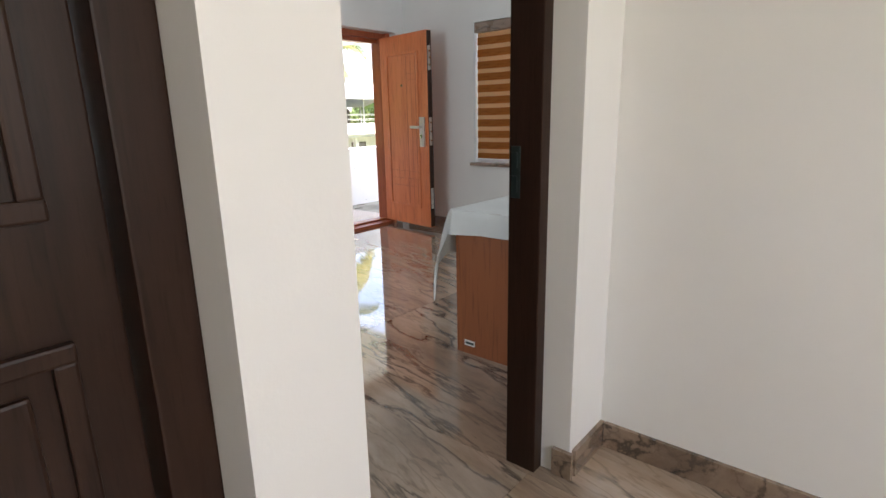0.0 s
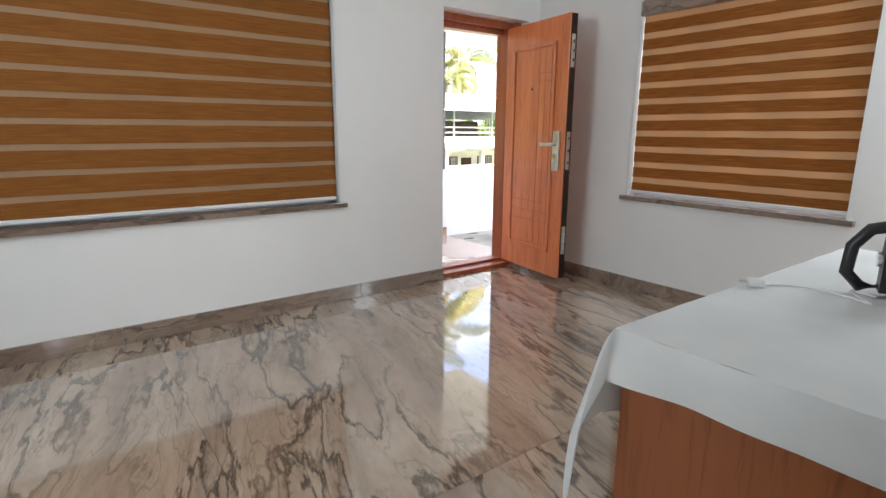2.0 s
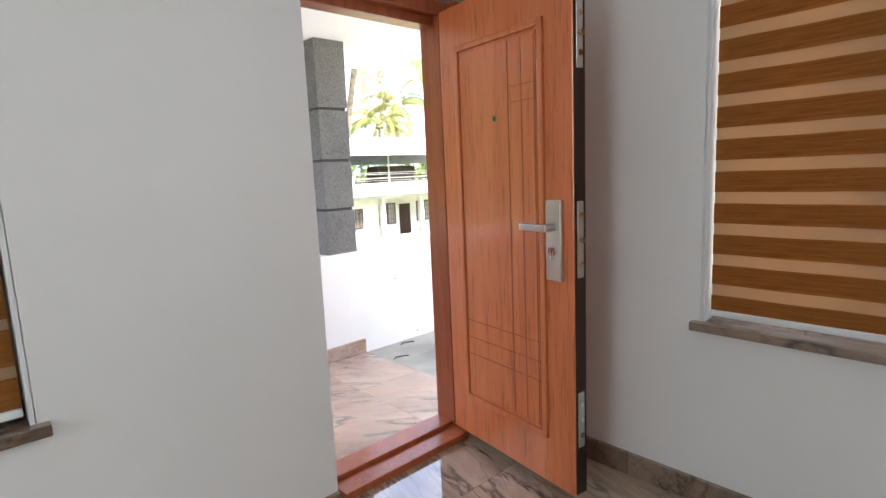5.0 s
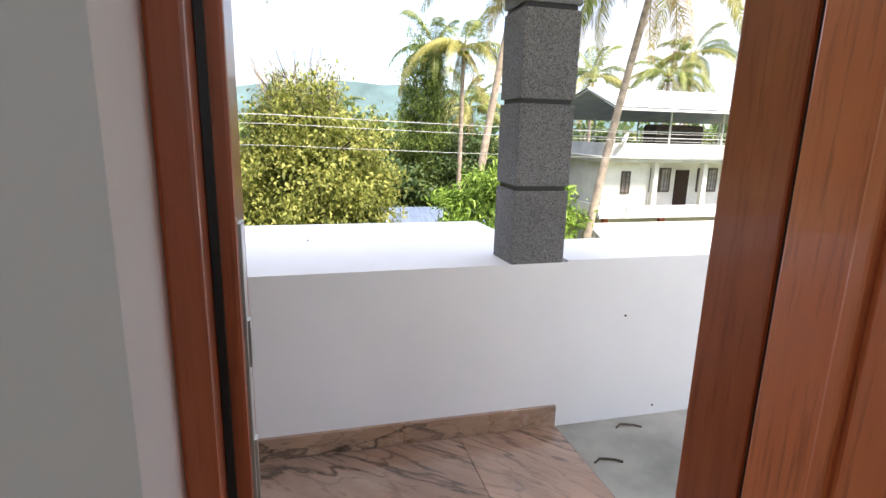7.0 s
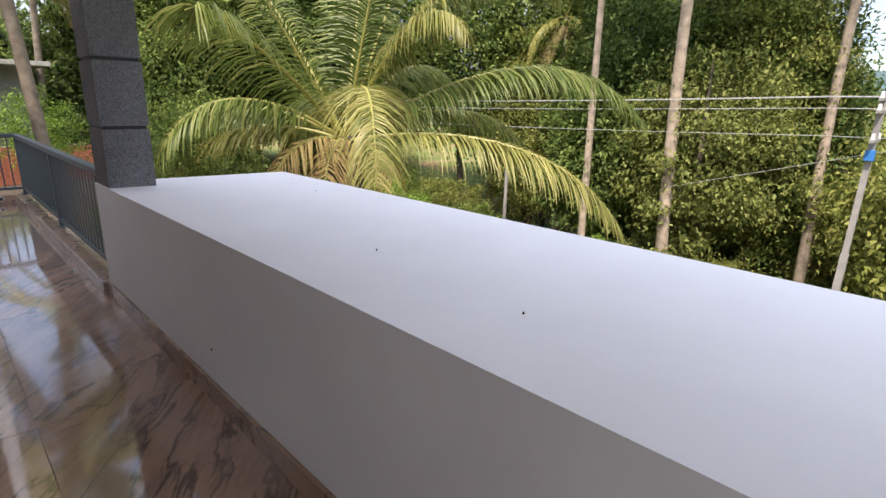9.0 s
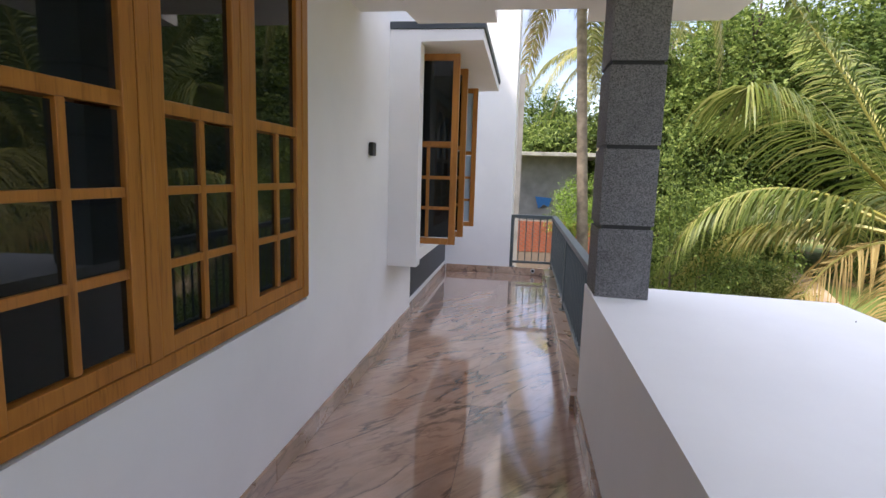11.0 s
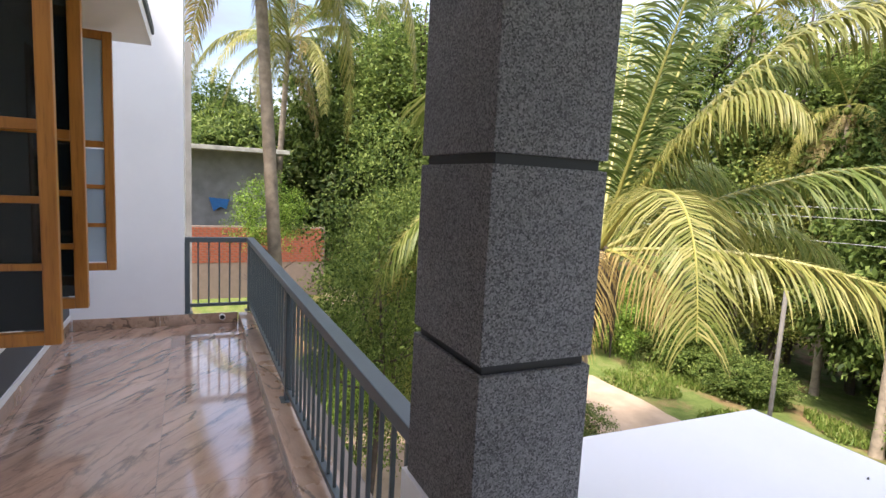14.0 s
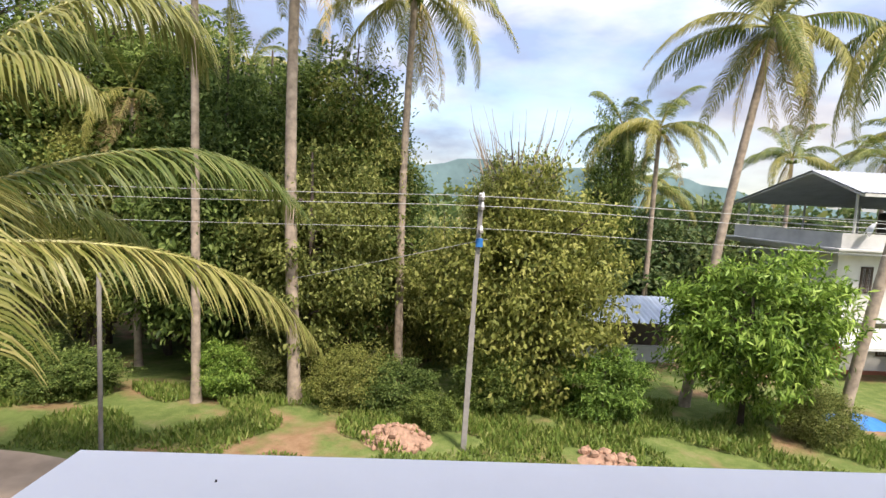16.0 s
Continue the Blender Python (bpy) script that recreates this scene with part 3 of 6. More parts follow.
def front_leaf():
    """Steel-cored red wooden leaf: x along its width from the hinge, y its thickness, outer face at y = 0."""
    w, h, t = 0.778, 1.975, 0.07
    root = thing("front_door_leaf", "open red-brown wooden front door leaf with steel lock", "door", m=pose(-0.018, 0.12, 0.05, 0, 0, 261.8))
    body = Shape().box(0, w, 0.004, t, 0, h, 0.004)
    part("panel", body, M_REDWOOD, root)
    part("edge_strip", Shape().box(w - 0.001, w + 0.004, 0.012, t - 0.004, 0.006, h - 0.006), M_DARKWOOD, root, "dark lock-side edge of the leaf")
    x0, x1, z0, z1 = 0.115, 0.645, 0.19, 1.80
    mould = Shape()
    for a, b, c, d in ((x0, x1, z0, z0 + 0.026), (x0, x1, z1 - 0.026, z1), (x0, x0 + 0.026, z0, z1), (x1 - 0.026, x1, z0, z1)):
        mould.box(a, b, -0.009, 0.004, c, d, 0.005)
    part("moulding", mould, M_REDWOOD, root, "raised rectangular moulding")
    part("field", Shape().box(x0 + 0.036, x1 - 0.036, -0.003, 0.004, z0 + 0.036, z1 - 0.036, 0.003), M_REDWOOD, root)
    # grooves are not cut: thin strips in darker wood colour give their shade
    for gx in (0.455, 0.53, 0.60):
        part("groove", Shape().box(gx, gx + 0.005, -0.0042, -0.0028, z0 + 0.045, z1 - 0.045), M_REDFRAME, root)
    for gz in (0.42, 0.50, 0.58, 1.52, 1.58):
        part("groove", Shape().box((x0 if gz < 1 else 0.44) + 0.03, x1 - 0.03, -0.0042, -0.0028, gz, gz + 0.003), M_REDFRAME, root)
    plate = part("lock_plate", Shape().box(0.665, 0.735, -0.018, 0.003, 0.845, 1.145, 0.003), M_STEEL, root, "brushed steel lock plate")
    part("handle", Shape().tube([(0.70, -0.015, 1.045), (0.70, -0.062, 1.045)], 0.012, 12).box(0.575, 0.712, -0.072, -0.054, 1.032, 1.058, 0.005), M_STEEL, plate, "steel lever handle")
    part("keyhole", Shape().tube([(0.70, -0.017, 0.955), (0.70, -0.026, 0.955)], 0.019, 16).box(0.694, 0.706, -0.027, -0.018, 0.925, 0.955, 0.003), M_CHROME, plate)
    # no slot is cut; a black sliver paints its shade
    part("key_slot_shade", Shape().box(0.698, 0.702, -0.0285, -0.0258, 0.947, 0.964), M_BLACK, plate)
    part("peephole", Shape().tube([(0.38, 0.002, 1.47), (0.38, -0.010, 1.47)], [0.016, 0.013], 18), M_CHROME, root, "chrome peephole")
    part("lens", Shape().tube([(0.38, -0.009, 1.47), (0.38, -0.0115, 1.47)], 0.007, 14), M_BLACK, root)
    for z0b, z1b in ((0.20, 0.42), (0.86, 1.14), (1.60, 1.83)):
        pl = part("bolt_plate", Shape().box(w + 0.002, w + 0.007, 0.02, 0.052, z0b, z1b, 0.001), M_STEEL, root, "steel bolt plate on the leaf edge")
        for k in range(3):
            zz = z0b + 0.05 + k * (z1b - z0b - 0.1) / 2
            part("bolt", Shape().tube([(w + 0.004, 0.036, zz), (w + (0.022 if z0b > 0.5 and k == 1 else 0.011), 0.036, zz)], 0.011, 12), M_CHROME, pl)
    for z in (0.25, 0.98, 1.75):
        part("hinge", Shape().tube([(-0.006, 0.06, z - 0.06), (-0.006, 0.06, z + 0.06)], 0.011, 12), M_STEEL, root)
    return root


front_leaf()


def blind_window(name, width, height, m, label, panes, pitch0=0.118, fill=0.72):
    """Room side of a window: x along the wall, y into the wall, z from the sill. White profile, glass, striped roller blind, stone sill."""
    win = tagged(new(name, Shape().box(0, width, 0.10, 0.15, 0, 0.045, 0.003).box(0, width, 0.10, 0.15, height - 0.045, height, 0.003).box(0, 0.045, 0.10, 0.15, 0, height, 0.003).box(width - 0.045, width, 0.10, 0.15, 0, height, 0.003).mesh(name, M_WHITEALU)), label, "window", "", "structure")
    win.matrix_world = m
    for i in range(1, panes):
        xx = width * i / panes
        part("window_mullion", Shape().box(xx - 0.03, xx + 0.03, 0.10, 0.15, 0.045, height - 0.045, 0.003), M_TEAK, win)
    part("window_sill", Shape().box(-0.03, width + 0.03, -0.035, 0.10, -0.028, 0.004, 0.003), M_SILL, win, "brown marble window sill")
    part("reveal_trim", Shape().box(-0.002, 0.012, 0.0, 0.10, 0, height).box(width - 0.012, width + 0.002, 0.0, 0.10, 0, height), M_WHITEALU, win, "white side profile")
    bl = thing("roller_blind", "brown wood-pattern striped roller blind, lowered over the window", "blind", "striped blinds", m)
    part("headbox", Shape().box(0.004, width - 0.004, 0.0, 0.075, height - 0.10, height - 0.004, 0.008), M_SILL, bl, "brown headbox")
    part("bottom_bar", Shape().box(0.02, width - 0.02, 0.030, 0.048, 0.022, 0.045, 0.005), M_WHITEALU, bl, "white bottom bar")
    part("sheer", Shape().box(0.02, width - 0.02, 0.047, 0.0485, 0.045, height - 0.085), M_SHEER, bl, "sheer fabric between the stripes")
    n = round((height - 0.13) / pitch0)
    pitch = (height - 0.13) / n
    rnd = random.Random(4)
    base = Shape()
    k = 40
    vs, fs = [], []
    for i in range(k + 1):
        x = 0.02 + (width - 0.04) * i / k
        dz = 0.0008 * math.sin(i * 0.7)
        for y, z in ((0.040, dz), (0.041 + 0.0012 * math.sin(i), pitch * fill / 2), (0.040, pitch * fill + dz)):
            vs.append((x, y, z))
    for i in range(k):
        for j in (0, 1):
            fs.append((3 * i + j, 3 * i + 3 + j, 3 * i + 4 + j, 3 * i + 1 + j))
    base.add(vs, fs, True)
    me = base.mesh("stripe", M_BLIND)
    for i in range(n):
        part("stripe", me, None, bl, m=Matrix.Translation((0, 0.0004 * (i % 2), 0.029 + i * pitch)) @ Matrix.Rotation(radians(rnd.uniform(-0.12, 0.12)), 4, "Y"))
    if panes > 2:
        return win
    part("pull_cord", Shape().tube([(0.05, 0.02, height - 0.1), (0.05, 0.018, 0.25)], 0.002, 6), M_WHITEP, bl, "white pull cord")
    return win


blind_window("window_1", W1[1] - W1[0], W1[3] - W1[2], pose(W1[0], 0, W1[2]), "wide front window with white profile and stone sill", 4, 0.129, 0.76)
blind_window("window_2", W2[1] - W2[0], W2[3] - W2[2], pose(RX, W2[1], W2[2], 0, 0, -90), "side window with white profile and stone sill", 3, 0.111, 0.64)


def casement_leaf(name, w, h, parent, m, glass):
    """A teak casement: one tall pane above, two columns of three small panes below."""
    t, st = 0.04, 0.052
    leaf = part(name, Shape().box(0, st, 0, t, 0, h, 0.004).box(w - st, w, 0, t, 0, h, 0.004).box(st, w - st, 0.001, t - 0.001, 0, st - 0.004, 0.004).box(st, w - st, 0.001, t - 0.001, h - st, h, 0.004), M_TEAK, parent, "varnished teak casement with small panes", m)
    z_mid = h * 0.538
    bars = Shape().box(st, w - st, 0.004, t - 0.004, z_mid - 0.02, z_mid + 0.02, 0.003)
    rows = [st - 0.004 + (z_mid - 0.02 - st + 0.004) * i / 3 for i in range(4)]
    for z in rows[1:3]:
        bars.box(st, w - st, 0.006, t - 0.006, z - 0.013, z + 0.013, 0.003)
    bars.box(w / 2 - 0.013, w / 2 + 0.013, 0.005, t - 0.005, st, z_mid - 0.02, 0.003)
    part("glazing_bar", bars, M_TEAK, leaf)
    g = t / 2
    for a, b, c, d in [(st - 0.005, w - st + 0.005, z_mid + 0.015, h - st + 0.005)] + [(xa, xb, rows[i] + 0.008, rows[i + 1] - 0.008) for i in range(3) for xa, xb in ((st - 0.005, w / 2 - 0.008), (w / 2 + 0.008, w - st + 0.005))]:
        p = part("pane", Shape().box(a, b, g - 0.002, g + 0.002, c, d), glass, leaf)
        p.visible_shadow = False
    return leaf


# outer side of the front window: teak frame with four closed casements
wo = thing("teak_window", "varnished teak window with four closed small-paned casements", "window", m=pose(W1[0], OUTY - 0.05, W1[2] + 0.015))
ww, hh = 2.13, W1[3] - W1[2] + 0.005
part("outer_frame", Shape().box(-0.01, 0.05, 0.0, 0.068, 0, hh, 0.004).box(ww - 0.05, ww + 0.01, 0.0, 0.068, 0, hh, 0.004).box(0.05, ww - 0.05, 0.001, 0.067, 0, 0.05, 0.004).box(0.05, ww - 0.05, 0.001, 0.067, hh - 0.05, hh, 0.004), M_TEAK, wo)
lw = (ww - 0.10 + 0.05) / 4
for i in range(1, 4):
    part("mullion", Shape().box(0.05 + i * lw - 0.05, 0.05 + i * lw, 0.002, 0.066, 0.05, hh - 0.05, 0.003), M_TEAK, wo)
for i in range(4):
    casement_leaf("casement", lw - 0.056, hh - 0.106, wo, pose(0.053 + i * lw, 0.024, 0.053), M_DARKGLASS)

# dark panelled doors of the hall doorways
def panel_leaf(m, name_label, handle):
    w, h, t = 0.80, 2.06, 0.035
    root = thing("panel_door_leaf", name_label, "door", m=m)
    part("frame_board", Shape().box(0, w, 0, t, 0.0, h, 0.004), M_DARKWOOD, root)
    for side, y in ((0, -1), (t, 1)):
        for a, b, c, d in ((0.08, 0.36, 0.22, 0.90), (0.45, 0.73, 0.22, 0.90), (0.08, 0.36, 1.07, 1.90), (0.45, 0.73, 1.07, 1.90)):
            ring = Shape()
            for p, q, r, u in ((a, b, c, c + 0.03), (a, b, d - 0.03, d), (a + 0.001, a + 0.031, c + 0.028, d - 0.028), (b - 0.031, b - 0.001, c + 0.028, d - 0.028)):
                lo, hi = sorted((side, side + y * (0.018 if r == c else 0.0175 if u == d else 0.016)))
                ring.box(p, q, lo, hi, r, u, 0.005)
            part("moulding", ring, M_DARKWOOD, root)
            lo, hi = sorted((side - y * 0.002, side + y * 0.012))
            part("raised_panel", Shape().box(a + 0.06, b - 0.06, lo, hi, c + 0.06, d - 0.06, 0.006), M_DARKWOOD, root)
    if handle:
        for side, y in ((0, -1), (t, 1)):
            lo, hi = sorted((side, side + y * 0.01))
            pl = part("handle_plate", Shape().box(w - 0.075, w - 0.035, lo, hi, 0.86, 1.12, 0.003), M_STEEL, root, "steel handle plate")
            part("lever", Shape().tube([(w - 0.055, side, 1.02), (w - 0.055, side + y * 0.05, 1.02)], 0.009, 10).box(w - 0.17, w - 0.045, min(side + y * 0.044, side + y * 0.058), max(side + y * 0.044, side + y * 0.058), 1.010, 1.030, 0.004), M_STEEL, pl)
        part("tower_bolt", Shape().tube([(w - 0.06, t + 0.05, 1.22), (w - 0.06, t + 0.05, 1.42)], 0.008, 10).tube([(w - 0.06, t, 1.22), (w - 0.06, t + 0.05, 1.22)], 0.007, 8).tube([(w - 0.06, t, 1.42), (w - 0.06, t + 0.05, 1.42)], 0.007, 8), M_WHITEP, root, "pale grip bar")
    for z in (0.2, 1.0, 1.85):
        part("hinge", Shape().tube([(-0.004, t + 0.004, z - 0.05), (-0.004, t + 0.004, z + 0.05)], 0.008, 10), M_STEEL, root)
    return root


def dark_frame(name, x0, x1, label, jw=0.052):
    fr = tagged(new(name, Shape().box(x0, x0 + 0.05, MY1 - 0.095, MY1 + 0.018, 0, 2.12, 0.004).mesh(name, M_DARKWOOD)), label, "door frame", "", "structure")
    part("jamb", Shape().box(x1 - jw, x1, MY1 - 0.095, MY1 + 0.018, 0, 2.12, 0.004), M_DARKWOOD, fr)
    part("head", Shape().box(x0 + 0.05, x1 - jw, MY1 - 0.13, MY1 + 0.012, 2.06, 2.12, 0.004), M_DARKWOOD, fr)
    return fr


f1 = dark_frame("door_2", D1[0], D1[1], "dark brown wooden frame of the room doorway")
part("strike_plate", Shape().box(D1[1] - 0.056, D1[1] - 0.050, MY1 - 0.024, MY1 + 0.008, 0.95, 1.11, 0.001).box(D1[1] - 0.061, D1[1] - 0.055, MY1 - 0.016, MY1 + 0.004, 0.97, 1.02).box(D1[1] - 0.061, D1[1] - 0.055, MY1 - 0.016, MY1 + 0.004, 1.045, 1.09), M_GREENMETAL, f1, "dark zinc strike plate")
dark_frame("door_3", D2[0], D2[1] + 0.0, "dark brown wooden frame of the second hall doorway", 0.082)
panel_leaf(pose(D1[0] + 0.055, MY1 - 0.005, 0.01, 0, 0, 76), "dark brown panelled wooden door standing open into the room", True)
panel_leaf(pose(D2[0] + 0.078, MY1 - 0.04, 0.01, 0, 0, 0), "dark brown panelled wooden door, shut in its frame", False)
cr = thing("wall_cross", "small silver cross fixed on the dark door frame", "cross", m=pose(D1[1] - 0.028, MY1 - 0.098, 1.66))
part("upright", Shape().box(-0.008, 0.008, -0.006, 0, -0.05, 0.05, 0.002), M_CHROME, cr)
part("arm", Shape().box(-0.03, 0.03, -0.007, -0.001, 0.0, 0.016, 0.002), M_CHROME, cr)

# table with cloth
tb = thing("side_table", "brown laminate table with panel sides", "table")
TX0, TX1, TY0, TY1, TZ = -2.26, -0.80, -3.36, -2.69, 0.75
part("end_panel", Shape().box(TX0, TX0 + 0.02, TY0, TY1, 0.0, TZ - 0.02, 0.002), M_LAMINATE, tb)
part("end_panel", Shape().box(TX1 - 0.02, TX1, TY0, TY1, 0.0, TZ - 0.02, 0.002), M_LAMINATE, tb)
part("back_panel", Shape().box(TX0 + 0.02, TX1 - 0.02, TY0, TY0 + 0.02, 0.08, TZ - 0.02, 0.002), M_LAMINATE, tb)
part("drawer_front", Shape().box(TX0 + 0.02, TX1 - 0.02, TY1 - 0.02, TY1, 0.52, TZ - 0.02, 0.002), M_LAMINATE, tb)
part("tabletop", Shape().box(TX0 - 0.012, TX1 + 0.012, TY0 - 0.01, TY1 + 0.012, TZ - 0.02, TZ, 0.003), M_LAMINATE, tb)
part("maker_sticker", Shape().box(TX0 - 0.0025, TX0 - 0.0002, TY1 - 0.115, TY1 - 0.05, 0.045, 0.075), M_WHITEP, tb, "small white printed sticker")
part("sticker_bar", Shape().box(TX0 - 0.0034, TX0 - 0.0026, TY1 - 0.108, TY1 - 0.057, 0.054, 0.066), M_GREENMETAL, tb)


def tablecloth():
    """Cotton cloth lying on the top, its hem hanging over the edges and drooping at the corners."""
    e = 0.018
    x0, x1, y0, y1 = TX0 - e, TX1 + e, TY0 - 0.008, TY1 + e
    loop, ways, drop = [], [], []

    def lerp(a, b, f):
        return a + (b - a) * f
    for i in range(31):                       # end panel side
        f = i / 30
        loop.append((x0, lerp(y0, y1, f)))
        ways.append((-1, 0))
        drop.append(0.10 + 0.02 * f ** 3)
    for i in range(1, 12):                    # hanging corner
        a = math.pi / 2 * i / 12
        loop.append((x0, y1))
        ways.append((-math.cos(a), math.sin(a)))
        drop.append(0.12 + 0.30 * math.sin(math.pi * i / 12) ** 0.8 + 0.10 * i / 12)
    for i in range(61):
        f = i / 60
        loop.append((lerp(x0, x1, f), y1))
        ways.append((0, 1))
        drop.append(0.22 + 0.02 * math.sin(f * 17))
    for i in range(1, 12):
        a = math.pi / 2 * i / 12
        loop.append((x1, y1))
        ways.append((math.sin(a), math.cos(a)))
        drop.append(0.22 + 0.2 * math.sin(math.pi * i / 12))
    for i in range(31):
        loop.append((x1, lerp(y1, y0, i / 30)))
        ways.append((1, 0))
        drop.append(0.11)
    sh = Shape()
    nx, ny = 60, 30
    top = [(lerp(x0, x1, i / nx), lerp(y0, y1, j / ny), TZ + 0.005 + 0.0030 * noise.noise(Vector((i * 0.22, j * 0.3, 0)))) for i in range(nx + 1) for j in range(ny + 1)]
    sh.add(top, [(i * (ny + 1) + j, (i + 1) * (ny + 1) + j, (i + 1) * (ny + 1) + j + 1, i * (ny + 1) + j + 1) for i in range(nx) for j in range(ny)], True)
    rows = 12
    vs = []
    for k, ((px, py), (wx, wy), d) in enumerate(zip(loop, ways, drop)):
        corner = abs(wx) > 0.01 and abs(wy) > 0.01
        for r in range(rows + 1):
            u = r / rows
            out = 0.006 * min(1, u * 5) + u * (0.012 + 0.012 * noise.noise(Vector((k * 0.16, u, 2)))) + (0.075 * u ** 0.7 if corner else 0)
            vs.append((px + wx * out, py + wy * out, TZ + 0.005 - 0.004 * min(1, u * 4) - u * d))
    n = len(loop)
    sh.add(vs, [(k * (rows + 1) + r, k * (rows + 1) + r + 1, (k + 1) * (rows + 1) + r + 1, (k + 1) * (rows + 1) + r) for k in range(n - 1) for r in range(rows)], True)
    ob = solid("tablecloth", sh, M_CLOTH, "white cotton cloth draped over the brown table", "tablecloth")
    return ob


tablecloth()
ir = thing("clothes_iron", "black electric clothes iron standing on its heel on the white cloth", "iron", m=pose(-1.452, -3.022, TZ + 0.118, 0, -90, -70))
sole = [(-0.11, -0.055), (0.02, -0.058), (0.10, -0.03), (0.135, 0), (0.10, 0.03), (0.02, 0.058), (-0.11, 0.055)]
part("soleplate", Shape().prism(sole, "z", 0.0, 0.012), M_CHROME, ir, "steel soleplate")
part("body", Shape().prism([(x * 0.95, y * 0.92) for x, y in sole], "z", 0.012, 0.05).prism([(x * 0.8 - 0.01, y * 0.6) for x, y in sole], "z", 0.05, 0.08), M_BLACK, ir)
part("handle", Shape().tube([(-0.085, 0, 0.06), (-0.092, 0, 0.12), (-0.055, 0, 0.155), (0.02, 0, 0.15), (0.07, 0, 0.115), (0.085, 0, 0.06)], 0.017, 12), M_BLACK, ir)
part("dial", Shape().tube([(-0.01, 0, 0.08), (-0.01, 0, 0.092)], 0.022, 16), M_CHROME, ir)
cpts = [(-1.52 - 0.006 * i + 0.035 * math.sin(i * 0.55), -3.0 + 0.011 * i + 0.075 * math.sin(i * 0.42 + 0.6), TZ + 0.0105) for i in range(19)]
cord = solid("loose_cable", Shape().tube(cpts, 0.003, 8), M_WHITEP, "thin white cable lying in loops on the cloth", "cable")
pg = thing("power_plug", "white power plug lying on the cloth", "plug", m=pose(cpts[-1][0] - 0.02, cpts[-1][1] + 0.02, TZ + 0.006, 0, 0, 120))
part("plug_body", Shape().box(-0.022, 0.022, -0.016, 0.016, 0, 0.024, 0.006), M_WHITEP, pg)
for dx in (-0.008, 0.008):
    part("pin", Shape().tube([(0.022, dx, 0.012), (0.042, dx, 0.012)], 0.003, 8), M_CHROME, pg)
sw = thing("switch_panel", "white switch panel on the hall wall", "switch", m=pose(-2.582, -4.42, 1.58))
part("cover", Shape().box(-0.012, 0, -0.10, 0.10, -0.06, 0.06, 0.003), M_WHITEP, sw)
for k in range(3):
    part("rocker", Shape().box(-0.017, -0.011, -0.075 + k * 0.05, -0.035 + k * 0.05, -0.035, 0.035, 0.002), M_WHITEP, sw)

# ---- balcony ----
s = Shape()
# the broad top falls a little outwards and towards the railing
zi0, zi1, zo0, zo1 = 0.736, 0.758, 0.712, 0.716
s.add([(-4.54, PY, -0.5), (0.47, PY, -0.5), (0.47, 2.865, -0.5), (-4.52, 2.865, -0.5), (-4.54, PY, zi0), (0.47, PY, zi1), (0.47, 2.865, zo1), (-4.52, 2.865, zo0)], [(0, 1, 5, 4), (1, 2, 6, 5), (2, 3, 7, 6), (3, 0, 4, 7), (4, 5, 6, 7), (0, 3, 2, 1)])
s.prism([(PY, -0.5), (2.05, -0.5), (2.05, 0.757), (PY, 0.766)], "x", 0.47, 3.4).box(3.2, 3.4, OUTY, PY, -0.5, 0.76)
structure("wall_parapet", s, M_OUT, "low white painted parapet with a broad flat top", "parapet")
structure("terrace_floor", box(0.47, 3.2, OUTY, PY, -0.3, BZ - 0.012), M_CONCRETE, "unfinished grey cement terrace floor", "floor")
s = Shape().box(-4.74, 1.3, OUTY + 0.012, 2.35, SOF, SOF + 0.35)
for ya, yb in ((0.49, 1.01), (1.53, 2.35)):
    s.prism([(-4.741, ya), (-4.741, yb), (-5.0, yb), (-5.0, ya + 0.02)], "z", SOF + 0.001, SOF + 0.34)
structure("ceiling_balcony", s, M_CEIL, "white painted balcony soffit", "ceiling")


def column(x0, x1, y0, y1, joints, label):
    """Column clad in grey stone with black grooves between the courses."""
    root = thing("granite_column", label, "column", "granite-clad columns")
    zs = [0.70, *joints, SOF]
    part("core", Shape().box(x0 + 0.012, x1 - 0.012, y0 + 0.012, y1 - 0.012, PZ, SOF), M_GROOVE, root, "black recessed groove")
    for i in range(4):
        part("cladding_block", Shape().box(x0, x1, y0, y1, zs[i] + (0.010 if i else 0), zs[i + 1] - (0.010 if i < 3 else 0), 0.002), M_GRANITE, root)
    return root


column(0.205, 0.445, PY + 0.002, PY + 0.22, (1.078, 1.427, 1.784), "grey granite-clad column with black grooves standing on the parapet")
column(-4.53, -4.218, PY + 0.010, PY + 0.266, (1.085, 1.470, 1.857), "grey granite-clad column with black grooves beside the railing")

# kerb and railing
structure("kerb", Shape().box(-8.82, -4.545, PY - 0.04, PY + 0.16, -0.3, 0.075, 0.006), M_SKIRT_OUT, "brown marble kerb under the railing", "kerb")


